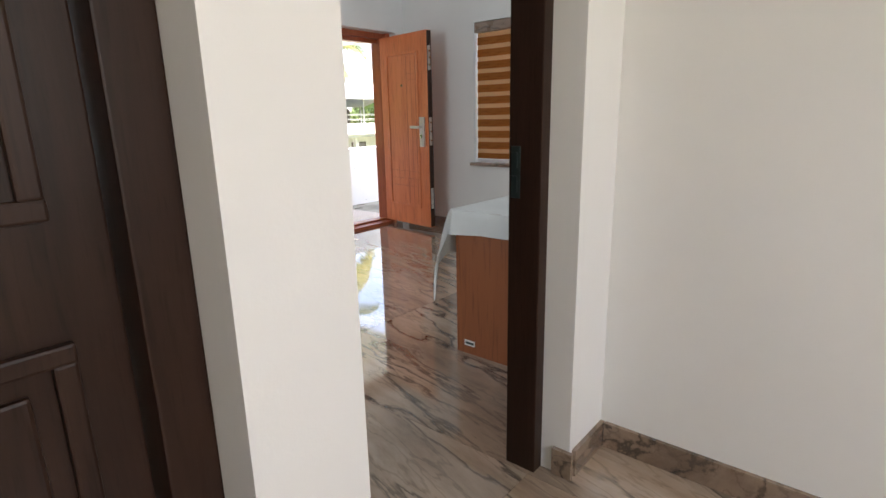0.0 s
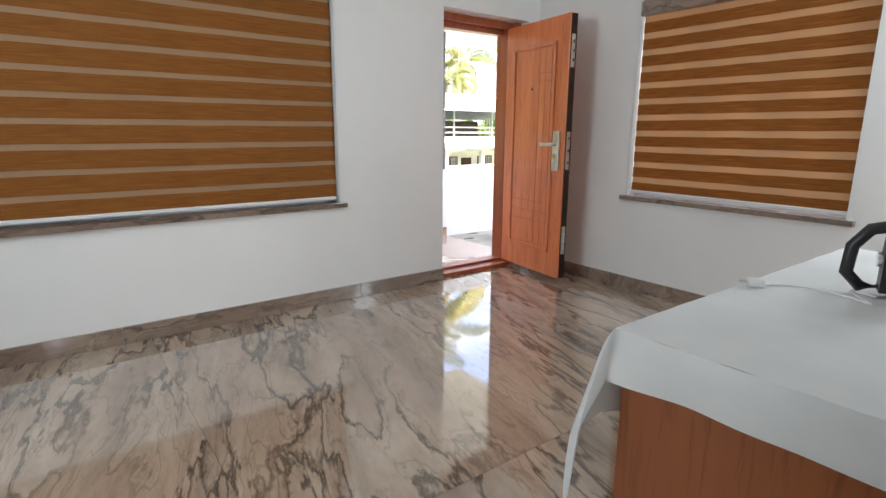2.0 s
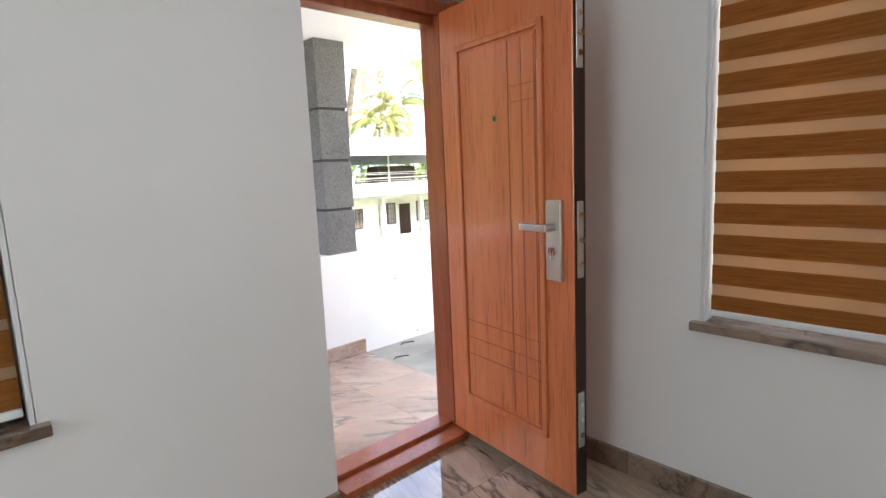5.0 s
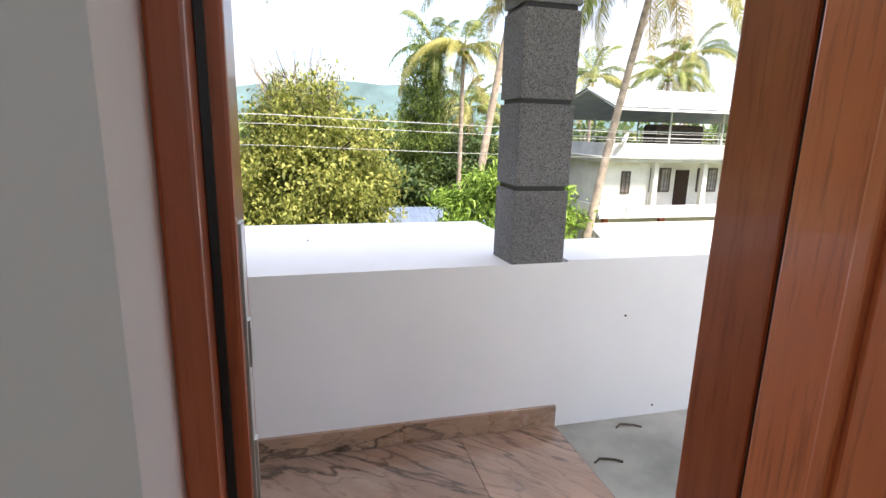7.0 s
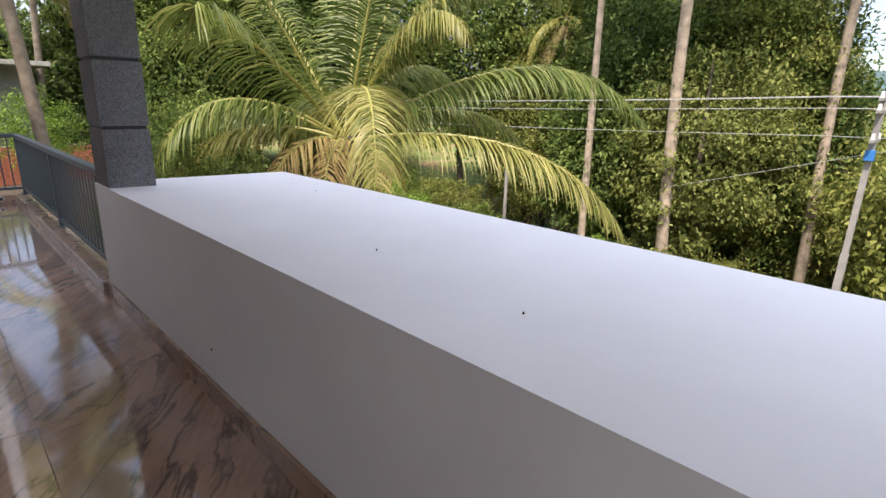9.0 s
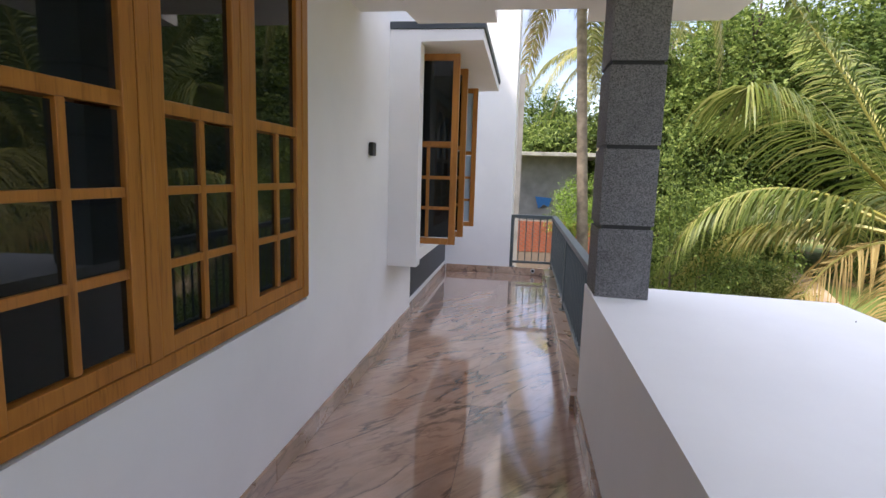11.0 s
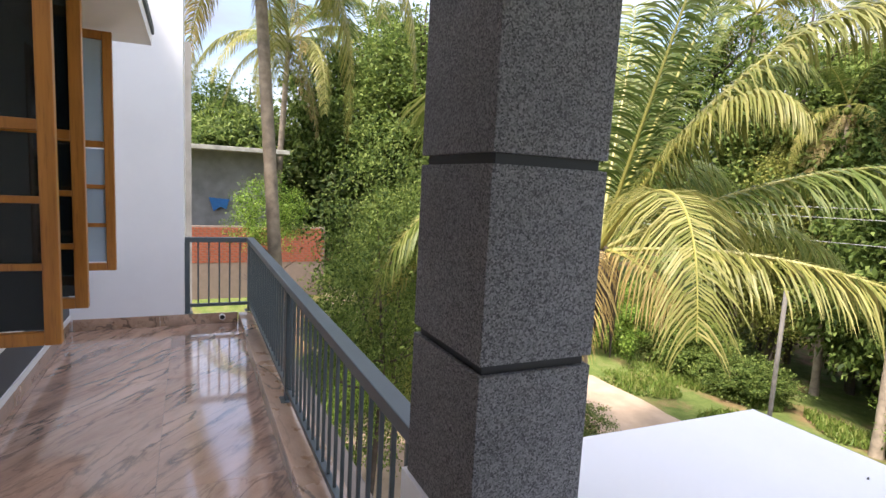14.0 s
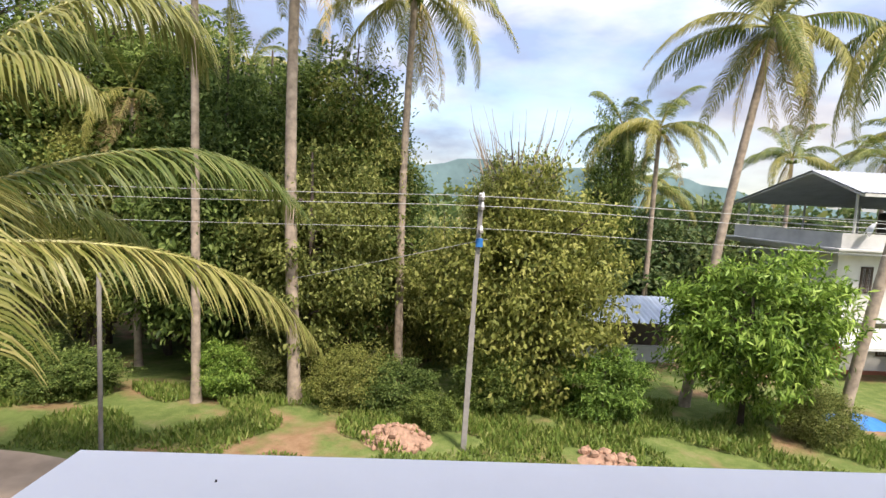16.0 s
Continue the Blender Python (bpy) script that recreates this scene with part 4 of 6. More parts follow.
def railing():
    root = thing("balcony_railing", "grey painted steel balcony railing with flat bars", "railing")
    y, z0, z1 = PY + 0.072, 0.16, 0.80
    xe = -8.895
    part("top_rail", Shape().box(xe, -4.535, y - 0.032, y + 0.032, z1 - 0.045, z1, 0.004), M_GREYPAINT, root)
    part("top_rail", Shape().box(xe - 0.03, xe + 0.03, 1.08, y - 0.033, z1 - 0.046, z1 - 0.001, 0.004), M_GREYPAINT, root)
    part("bottom_rail", Shape().box(xe, -4.535, y - 0.016, y + 0.016, z0 - 0.03, z0, 0.003), M_GREYPAINT, root)
    part("bottom_rail", Shape().box(xe - 0.016, xe + 0.016, 1.08, y - 0.017, z0 - 0.03, z0, 0.003), M_GREYPAINT, root)
    for px, py in ((xe, y), (-6.58, y), (xe, 1.10)):
        part("post", Shape().box(px - 0.022, px + 0.022, py - 0.022, py + 0.022, 0.072, z1 - 0.046, 0.003), M_GREYPAINT, root)
        part("base_plate", Shape().box(px - 0.05, px + 0.05, py - 0.045, py + 0.045, 0.070, 0.078, 0.002), M_GREYPAINT, root)
    bar = Shape().box(-0.007, 0.007, -0.007, 0.007, z0 - 0.001, z1 - 0.044, 0.002).mesh("bar", M_GREYPAINT)
    n = 40
    for i in range(1, n):
        x = xe + (-4.57 - xe) * i / n
        if abs(x + 6.58) > 0.04:
            part("bar", bar, None, root, m=Matrix.Translation((x, y, 0)))
    for i in range(1, 6):
        part("bar", bar, None, root, m=Matrix.Translation((xe, 1.10 + (y - 1.10) * i / 6, 0)) @ Matrix.Rotation(radians(90), 4, "Z"))
    return root


railing()

# bay window beside the balcony
s = Shape()
s.box(-5.60, -5.45, OUTY - 0.05, 0.442, 0.608, 2.335, 0.003)
s.box(-7.75, -7.62, OUTY - 0.05, 0.442, 0.608, 2.245, 0.003)
s.prism([(OUTY - 0.05, 2.245), (0.89, 2.26), (0.89, 2.335), (OUTY - 0.05, 2.3355)], "x", -7.75, -5.451)
s.box(-7.62, -5.60, OUTY - 0.05, 0.40, 0.608, 0.71, 0.003)
structure("bay_surround", s, M_OUT, "white concrete surround of the projecting bay window", "bay window")
structure("trim_band", Shape().box(-7.77, -5.44, OUTY - 0.05, 0.905, 2.338, 2.388, 0.003), M_BAND, "dark grey painted band on the bay window hood", "trim")
s = Shape()
s.box(-5.58, -8.82, OUTY - 0.25, OUTY - 0.03, -0.3, 0.71)
s.box(-8.82, -7.63, OUTY - 0.25, OUTY - 0.03, 0.71, 3.9)
s.box(-7.63, -5.58, OUTY - 0.25, OUTY - 0.03, 2.23, 3.9)
structure("wall_bay", s, M_OUT, "white painted wall around the bay window", "wall")
structure("wall_bay_pier", Shape().box(-6.33, -5.40, OUTY - 0.031, OUTY + 0.0095, -0.3, 0.62), M_OUT, "white painted wall face below the bay window", "wall")
structure("trim_low_band", Shape().box(-8.81, -6.34, OUTY - 0.0295, OUTY - 0.022, 0.125, 0.50), M_BAND, "dark grey painted panel low on the wall", "trim")
structure("trim_low_edge", Shape().box(-8.81, -6.335, OUTY - 0.0295, OUTY - 0.012, 0.08, 0.125, 0.002), M_WHITEALU, "white edge strip along the wall base", "trim")
structure("wall_end", Shape().box(-10.6, -8.82, -1.5, 1.075, -4.7, 4.6, 0.004), M_OUT, "tall plain white painted wall closing the balcony", "wall")
bw = thing("bay_window", "teak bay window with three casements standing open", "window")
part("outer_frame", Shape().box(-7.61, -7.55, OUTY - 0.05, OUTY + 0.02, 0.695, 2.235, 0.004).box(-5.67, -5.61, OUTY - 0.05, OUTY + 0.02, 0.695, 2.235, 0.004).box(-7.55, -5.67, OUTY - 0.05, OUTY + 0.02, 2.175, 2.235, 0.004).box(-7.55, -5.67, OUTY - 0.05, OUTY + 0.02, 0.695, 0.755, 0.004), M_TEAK, bw)
for k, x in enumerate((-5.73, -6.31, -7.36)):
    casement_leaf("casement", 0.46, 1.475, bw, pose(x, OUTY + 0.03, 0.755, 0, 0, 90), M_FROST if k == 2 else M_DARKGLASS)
    part("stile", Shape().box(x - 0.05, x + 0.02, OUTY - 0.03, OUTY + 0.02, 0.755, 2.175, 0.003), M_TEAK, bw)
structure("bay_interior", Shape().box(-7.63, -5.58, OUTY - 1.6, OUTY - 1.5, 0.2, 2.8).box(-7.74, -7.63, OUTY - 1.5, OUTY - 0.25, 0.2, 2.8).box(-5.58, -5.53, OUTY - 1.5, OUTY - 0.25, 0.2, 2.8).box(-7.63, -5.58, OUTY - 1.5, OUTY - 0.25, 2.7, 2.8).box(-7.63, -5.58, OUTY - 1.5, OUTY - 0.25, 0.2, 0.3), M_WALL, "plain walls of the unlit room behind the bay window", "wall")

lamp = thing("wall_lamp", "small black box-shaped outdoor wall lamp", "wall lamp", m=pose(-4.96, OUTY + 0.012, 1.463))
part("housing", Shape().box(-0.040, 0.040, 0.006, 0.032, -0.043, 0.043, 0.004), M_BLACK, lamp)
part("back_plate", Shape().box(-0.032, 0.032, 0, 0.010, -0.036, 0.036, 0.002), M_BLACK, lamp)
for x, y in ((-4.53, 0.47), (-4.53, 0.93), (-4.52, 1.41), (-2.2, 0.93), (-0.3, 0.93)):
    dl = thing("ceiling_downlight", "round white recessed downlight, switched off", "downlight", "balcony downlights", pose(x, y, SOF))
    part("ring", Shape().tube([(0, 0, 0), (0, 0, -0.008)], [0.055, 0.05], 24), M_WHITEP, dl)
    part("diffuser", Shape().tube([(0, 0, -0.0075), (0, 0, -0.0105)], 0.037, 20), M_CEIL, dl)

# lower storey and roof of this house
structure("house_lower_wall", Shape().box(LX - 0.2, 3.4, HY - 0.2, 2.6, -4.9, -0.501).box(-8.82, LX - 0.2, -2.0, 1.6, -4.9, -0.501), M_OUT, "plain white lower storey of the house", "wall")
structure("roof", Shape().box(LX - 0.4, 3.4, HY - 0.4, OUTY + 0.02, CZ + 0.31, CZ + 0.5), M_CONCRETE, "flat concrete roof slab", "roof")

# small things on the balcony and terrace
dp = thing("drain_outlet", "short white drain pipe end in the skirting", "drain pipe", m=pose(-8.80, 1.40, 0.045))
part("pipe", Shape().tube([(-0.01, 0, 0), (0.035, 0, 0)], 0.028, 16), M_WHITEP, dp)
# pipe is capped; a black disc paints the shade of its hole
part("bore", Shape().tube([(0.034, 0, 0), (0.0365, 0, 0)], 0.021, 14), M_BLACK, dp, "black disc drawn for the shade inside the pipe")
for x, y in ((0.50, 1.28), (0.74, 1.50)):
    solid("dry_twig", Shape().tube([(x + 0.03 * i, y + 0.02 * math.sin(i * 1.1), BZ - 0.005 + 0.004 * (i % 2)) for i in range(5)], 0.005, 6), M_BARKD, "small curled dry twig on the cement", "twig", group="twigs")
for x, z in ((0.784, 0.492), (0.987, 0.016), (-2.77, 0.231)):
    solid("wall_spot", Shape().tube([(x, PY + 0.002, z), (x, PY - 0.004, z)], [0.007, 0.004], 8), M_BARKD, "small dark mark on the white parapet", "mark", group="wall marks")

for x, y, z in ((-1.385, 1.90, 0.744), (-3.52, 2.56, 0.722), (-2.13, 1.985, 0.741), (-4.106, 2.72, 0.718), (-0.62, 2.30, 0.737)):
    solid("grit_speck", Shape().tube([(x, y, z - 0.006), (x + 0.001, y, z + 0.0005), (x + 0.002, y + 0.001, z + 0.003)], [0.0032, 0.0028, 0.001], 7), M_BARKD, "tiny dark grit speck on the white parapet top", "grit", group="grit specks")

# ---- marble floors, slab by slab ----


def slabs(name, xs, ys, top, material, label, holes=()):
    root = tagged(new(name, box(xs[0], xs[0] + 0.02, ys[0], ys[0] + 0.02, top - 0.0119, top - 0.005).mesh(name, M_JOINT)), label, "floor", "", "structure")
    for i in range(len(xs) - 1):
        for j in range(len(ys) - 1):
            part("marble_slab", Shape().box(xs[i] + 0.0008, xs[i + 1] - 0.0008, ys[j] + 0.0008, ys[j + 1] - 0.0008, top - 0.0115, top, 0.0008), material, root)
    return root


slabs("floor", [LX, -2.9, -0.62, RX], [HY, -5.4, -3.5, -2.1, -0.27, 0.0], 0.0, M_FLOOR, "polished veined marble floor slabs of room and hall")
slabs("floor_doorway", [DX0, DX1], [0.0, OUTY + 0.012], -0.004, M_FLOOR, "marble strip in the front doorway")
slabs("floor_balcony", [-8.82, -7.4, -5.95, -4.5, -3.05, -1.6, 0.0, 0.46], [OUTY + 0.012, 0.98, PY], BZ, M_BALC, "veined pink-brown marble slabs of the balcony floor, dusty and worn")
structure("balcony_floor_strip", box(-8.82, -6.33, OUTY - 0.03, OUTY + 0.011, -0.2, BZ), M_BALC, "marble strip along the recessed wall", "floor")

# ---- outdoors: ground, road ----


def gz(x, y):
    """Height of the land."""
    def sm(a):
        a = max(0.0, min(1.0, a))
        return a * a * (3 - 2 * a)
    h = -4.6 - 0.5 * sm((y - 14) / 10) + 2.6 * sm((-16 - x) / 9) + 0.10 * noise.noise(Vector((x * 0.25, y * 0.25, 0)))
    d = math.hypot(x + 4, y - 2)
    return h + 9 * sm((d - 110) / 240) * (0.55 + 0.45 * noise.noise(Vector((x * 0.011, y * 0.011, 5))))


def ground():
    rs = [0, 3, 6, 9, 12, 15, 18, 21, 25, 30, 36, 44, 55, 70, 90, 120, 160, 220, 300, 420, 650, 1100, 2200]
    na = 96
    vs, fs = [], []
    for r in rs:
        for k in range(na):
            a = 2 * math.pi * k / na
            x, y = -4 + r * math.cos(a), 4 + r * math.sin(a)
            vs.append((x, y, gz(x, y)))
    for i in range(len(rs) - 1):
        for k in range(na):
            fs.append((i * na + k, i * na + (k + 1) % na, (i + 1) * na + (k + 1) % na, (i + 1) * na + k))
    structure("ground", Shape().add(vs, fs, True), M_GROUND, "patchy grass and reddish bare soil around the house", "ground")


ground()


def strip(name, pts, widths, lift, material, label, category):
    vs, fs = [], []
    n = 60
    for i in range(n + 1):
        u = i / n * (len(pts) - 1)
        k = min(int(u), len(pts) - 2)
        f = u - k
        p = Vector(pts[k]).lerp(Vector(pts[k + 1]), f)
        d = (Vector(pts[k + 1]) - Vector(pts[k])).normalized()
        w = widths[k] * (1 - f) + widths[k + 1] * f
        nrm = Vector((-d.y, d.x))
        for j in range(7):
            q = p + nrm * (w * (j / 6 - 0.5) + 0.12 * noise.noise(Vector((i * 0.6, j, 2))))
            vs.append((q.x, q.y, gz(q.x, q.y) + lift))
    for i in range(n):
        for j in range(6):
            a = i * 7 + j
            fs.append((a, a + 1, a + 8, a + 7))
    return structure(name, Shape().add(vs, fs, True), material, label, category)


strip("road", [(-40, 9.5), (-24, 10.6), (-16, 11.6), (-11.5, 11.5), (-9, 9.6), (-7, 6.5), (-6, 3.6)], [3, 3, 2.9, 2.9, 3, 3, 3], 0.045, M_ROAD, "tan sandy concrete driveway", "road")

strip("pavement", [(-22, 7.4), (-18, 6.4), (-13, 5.6), (-9, 5.0), (-6, 4.2)], [3.6, 4.2, 4.8, 5.0, 4.0], 0.03, M_ROAD, "sandy bare yard below the balcony", "yard")

# ---- plants ----


def cards(name, centres, aims, ups, length, width, material, curl=0.25):
    """Many pointed leaves as folded diamonds: arrays of centre, direction and side direction."""
    n = len(centres)
    c, a, u = np.asarray(centres), np.asarray(aims), np.asarray(ups)
    ln = np.asarray(length).reshape(-1, 1) * np.ones((n, 1))
    wd = np.asarray(width).reshape(-1, 1) * np.ones((n, 1))
    a = a / np.linalg.norm(a, axis=1, keepdims=True)
    side = np.cross(a, u)
    side /= np.linalg.norm(side, axis=1, keepdims=True) + 1e-9
    nrm = np.cross(side, a)
    v = np.stack([c - a * ln * 0.5, c + side * wd * 0.5 + nrm * wd * curl, c + a * ln * 0.5 - nrm * ln * 0.12, c - side * wd * 0.5 + nrm * wd * curl], axis=1).reshape(-1, 3)
    me = bpy.data.meshes.new(name)
    me.vertices.add(4 * n)
    me.vertices.foreach_set("co", v.astype(np.float32).ravel())
    me.loops.add(4 * n)
    me.loops.foreach_set("vertex_index", np.arange(4 * n, dtype=np.int32))
    me.polygons.add(n)
    me.polygons.foreach_set("loop_start", np.arange(0, 4 * n, 4, dtype=np.int32))
    me.materials.append(material)
    me.update(calc_edges=True)
    return me


def arched_frond(seed, reach, a, b, c, q, material, leaflet=0.85, width=0.03, hang=1.1, ragged=0.0):
    """A long palm frond towards +x whose rib climbs and falls along a cubic; narrow leaflets hang on both sides."""
    rng = np.random.default_rng(seed)
    n = 44
    pts = []
    for i in range(n + 1):
        u = i / n
        pts.append(Vector((reach * (u - q * u ** 3), 0.05 * math.sin(3 * u + seed) * u, a * u + b * u * u + c * u ** 3)))
    rib = Shape().tube(pts, [0.038 * (1 - i / (n + 1)) + 0.004 for i in range(n + 1)], 6, False)
    total = sum((pts[i + 1] - pts[i]).length for i in range(n))
    m = int(total / 0.042)
    v, f = [], []
    for i in range(m):
        t = min(0.99, 0.16 + 0.84 * (i + rng.uniform(-0.3, 0.3)) / m)
        k = min(int(t * n), n - 1)
        p = pts[k].lerp(pts[k + 1], t * n - k)
        d = (pts[k + 1] - pts[k]).normalized()
        up = Vector((-d.z, 0, d.x))
        ll = leaflet * (math.sin(math.pi * (0.16 + 0.74 * t)) ** 0.75) * rng.uniform(0.85, 1.12)
        for sgn in (-1, 1):
            if rng.random() < ragged:
                continue
            h = hang * rng.uniform(0.8, 1.2)
            a0 = (Vector((0, sgn, 0)) * 0.8 + d * rng.uniform(0.35, 0.6) + up * rng.uniform(0.05, 0.3) + Vector((0, 0, -h * 0.15))).normalized()
            w = width * rng.uniform(0.75, 1.1)
            pos, way, ring = p, a0, []
            for j, (step, wide) in enumerate(((0.0, 0.55), (0.22, 1.0), (0.30, 0.9), (0.28, 0.6))):
                pos = pos + way * ll * step
                way = (way + Vector((0, 0, -h * 0.55))).normalized() if j else way
                ring.append((pos - d * (w * wide * 0.5), pos + d * (w * wide * 0.5)))
            o = len(v)
            for x, y in ring:
                v.extend([x, y])
            v.append(pos + way * ll * 0.2)
            f.extend([(o, o + 1, o + 3, o + 2), (o + 2, o + 3, o + 5, o + 4), (o + 4, o + 5, o + 7, o + 6), (o + 6, o + 7, o + 8)])
    nv = len(f)
    sh = Shape().add(v, f).add(rib.v, rib.f, True)
    me = bpy.data.meshes.new("frond")
    me.from_pydata(sh.v, [], sh.f)
    me.materials.append(material)
    me.materials.append(M_RIB)
    me.polygons.foreach_set("material_index", [0] * nv + [1] * (len(sh.f) - nv))
    me.update()
    return me


FROND_UP = [arched_frond(1, 3.0, 3.9, -1.9, -0.4, 0.1, M_FROND, 0.75, 0.04, 0.7), arched_frond(2, 3.6, 3.4, -2.6, -0.3, 0.1, M_FROND, 0.8, 0.04, 0.8)]
FROND_MID = [arched_frond(3, 4.6, 2.2, -2.6, -0.9, 0.15, M_FROND, 0.85, 0.04, 1.1), arched_frond(4, 4.4, 1.3, -2.4, -1.2, 0.18, M_FRONDY, 0.85, 0.04, 1.2)]
FROND_LOW = [arched_frond(5, 3.8, -0.4, -2.3, -0.8, 0.2, M_FRONDY, 0.8, 0.04, 1.2, 0.1), arched_frond(6, 2.0, -1.6, -2.0, 0.2, 0.2, M_FRONDDRY, 0.7, 0.04, 1.0, 0.35)]


def trunk(pts, r0, r1, rings=True, seg=12):
    sh = Shape()
    n = 40
    P, R = [], []
    for i in range(n + 1):
        u = i / n * (len(pts) - 1)
        k = min(int(u), len(pts) - 2)
        f = u - k
        a, b = Vector(pts[k]), Vector(pts[k + 1])
        p0 = Vector(pts[max(k - 1, 0)])
        p3 = Vector(pts[min(k + 2, len(pts) - 1)])
        q = 0.5 * ((2 * a) + (b - p0) * f + (2 * p0 - 5 * a + 4 * b - p3) * f * f + (3 * a - p0 - 3 * b + p3) * f ** 3)
        P.append(q)
        flare = 0.35 * max(0, 1 - i / 4)
        R.append((r0 + (r1 - r0) * i / n) * (1 + flare + (0.05 * (i % 2) if rings else 0)))
    return sh.tube(P, R, seg)


def palm(base, top, r0=0.17, fronds=20, scale=1.0, seed=0, label="tall coconut palm with a slim grey trunk", lean=0.0, dry=2, category="palm tree", vine=False):
    rng = random.Random(seed)
    root = thing("coconut_palm", label, category, "coconut palms", Matrix.Translation(base))
    t = Vector(top) - Vector(base)
    mid = t * 0.5 + Vector((lean, 0, 0))
    part("trunk", trunk([(0, 0, -0.2), tuple(mid), tuple(t)], r0, r0 * 0.62), M_BARK, root)
    for i in range(fronds):
        az = i * 137.5 + rng.uniform(-14, 14)
        lvl = i / fronds
        if lvl < 0.24:
            me, el = rng.choice(FROND_UP), rng.uniform(0, 28)
        elif lvl < 0.82:
            me, el = rng.choice(FROND_MID), rng.uniform(-22, 16)
        else:
            me, el = FROND_LOW[0], rng.uniform(-25, 5)
        if i >= fronds - dry:
            me, el = FROND_LOW[1], rng.uniform(-20, -5)
        m = Matrix.Translation(t) @ Matrix.Rotation(radians(az), 4, "Z") @ Matrix.Rotation(radians(-el), 4, "Y") @ Matrix.Rotation(radians(rng.uniform(-25, 25)), 4, "X") @ Matrix.Scale(scale * rng.uniform(0.85, 1.1), 4)
        part("frond", me, None, root, m=m)
    for i in range(5):
        a = i * 1.3
        c = t + Vector((0.22 * math.cos(a), 0.22 * math.sin(a), -0.22 - 0.05 * (i % 2)))
        part("coconut", Shape().tube([c + Vector((0, 0, -0.13)), c + Vector((0, 0, -0.07)), c + Vector((0, 0, 0.042)), c + Vector((0, 0, 0.12))], [0.02, 0.10, 0.10, 0.02], 8), M_FROND, root)
    return root


def crown_mesh(name, seed, rx, ry, rz, leaves, leaf, material, clumps=60, hollow=0.55, droop=0.3, slim=0.45):
    """An uneven crown: clumps of leaves round a lumpy ellipsoid, with gaps."""
    rng = np.random.default_rng(seed)
    d = rng.normal(size=(clumps, 3))
    d /= np.linalg.norm(d, axis=1, keepdims=True)
    rad = hollow + (1 - hollow) * rng.random((clumps, 1)) ** 0.6
    lump = 0.74 + 0.48 * rng.random((clumps, 1))
    cc = d * rad * lump * np.array([rx, ry, rz])
    per = leaves // clumps
    cs = 0.100 * (rx + ry + rz) / 3 * (0.7 + 0.8 * rng.random((clumps, 1, 1)))
    off = rng.normal(size=(clumps, per, 3)) * cs * np.array([1.0, 1.0, 0.7])
    c = (cc[:, None, :] + off).reshape(-1, 3)
    n = len(c)
    a = rng.normal(size=(n, 3)) + np.repeat(d, per, axis=0) * 0.8
    a[:, 2] -= droop
    u = rng.normal(size=(n, 3)) * 0.8 + np.repeat(d, per, axis=0) * 0.5 + np.array([0, 0, 1.3])
    L = leaf * rng.uniform(0.65, 1.25, n)
    return cards(name, c, a, u, L, L * slim, material)


def limbs(height, spread, seed, r, count=7, start=0.3):
    rng = random.Random(seed)
    sh = Shape()
    sh.tube([(0, 0, -0.2), (0.05 * height * rng.uniform(-1, 1), 0.05 * height * rng.uniform(-1, 1), height * 0.5), (0, 0, height)], [r, r * 0.7, r * 0.2], 9)
    for i in range(count):
        a = i * 2.4 + rng.uniform(-0.4, 0.4)
        z = height * (start + (0.9 - start) * i / count)
        e = Vector((math.cos(a) * spread, math.sin(a) * spread, z + spread * rng.uniform(0.3, 0.8)))
        p = Vector((0, 0, z))
        q = p.lerp(e, 0.5) + Vector((0, 0, -0.1 * spread))
        sh.tube([p, q, e], [r * 0.42, r * 0.28, r * 0.08], 6)
        for k in range(2):
            b = a + rng.uniform(-0.9, 0.9)
            e2 = q + Vector((math.cos(b), math.sin(b), rng.uniform(0.2, 0.9))) * spread * 0.5
            sh.tube([q, e2], [r * 0.2, r * 0.05], 5)
    return sh


def tree(name, x, y, height, rx, rz, crown, label, category="tree", group="", seed=0, r=0.14, zc=None, mat=None, cscale=1.0, count=7):
    z = gz(x, y)
    root = thing(name, label, category, group, Matrix.Translation((x, y, z)))
    part("trunk", limbs(height, rx * 0.75, seed, r, count), mat or M_BARKD, root)
    tall = rz / rx > 1.35
    crown, rz = (TALL[crown.name], rz / 1.9) if tall else (crown, rz)
    part("crown", crown, None, root, m=Matrix.Translation((0, 0, zc if zc is not None else height * 0.7)) @ Matrix.Rotation(seed * 1.7, 4, "Z") @ Matrix.Diagonal((rx * cscale, rx * cscale, rz * cscale, 1)))
    return root


def crowns(seed, leaves, leaf, material, clumps, hollow, droop, slim):
    """A round crown, with a tall one kept beside it."""
    a = crown_mesh("crown", seed, 1, 1, 1, leaves, leaf, material, clumps, hollow, droop, slim)
    TALL[a.name] = crown_mesh("crown", seed + 500, 1, 1, 1.9, int(leaves * 1.35), leaf, material, int(clumps * 1.4), hollow, droop, slim)
    return a


TALL = {}
CR_DARK = [crowns(11 + k, 17000, 0.085, M_LEAF_DARK, 230, 0.45, 0.35, 0.45) for k in range(2)]
CR_OLIVE = [crowns(21 + k, 26000, 0.058, M_LEAF_OLIVE, 300, 0.42, 0.25, 0.5) for k in range(2)]
CR_BRIGHT = [crowns(31, 19000, 0.115, M_LEAF_BRIGHT, 130, 0.5, 0.7, 0.24)]
CR_FAR = [crowns(41 + k, 4500, 0.13, M_LEAF_FAR, 90, 0.5, 0.2, 0.5) for k in range(2)]
CR_NEAR = [crowns(61 + k, 9000, 0.062, (M_LEAF_DARK, M_LEAF_BRIGHT)[k], 150, 0.4, 0.2, 0.5) for k in range(2)]

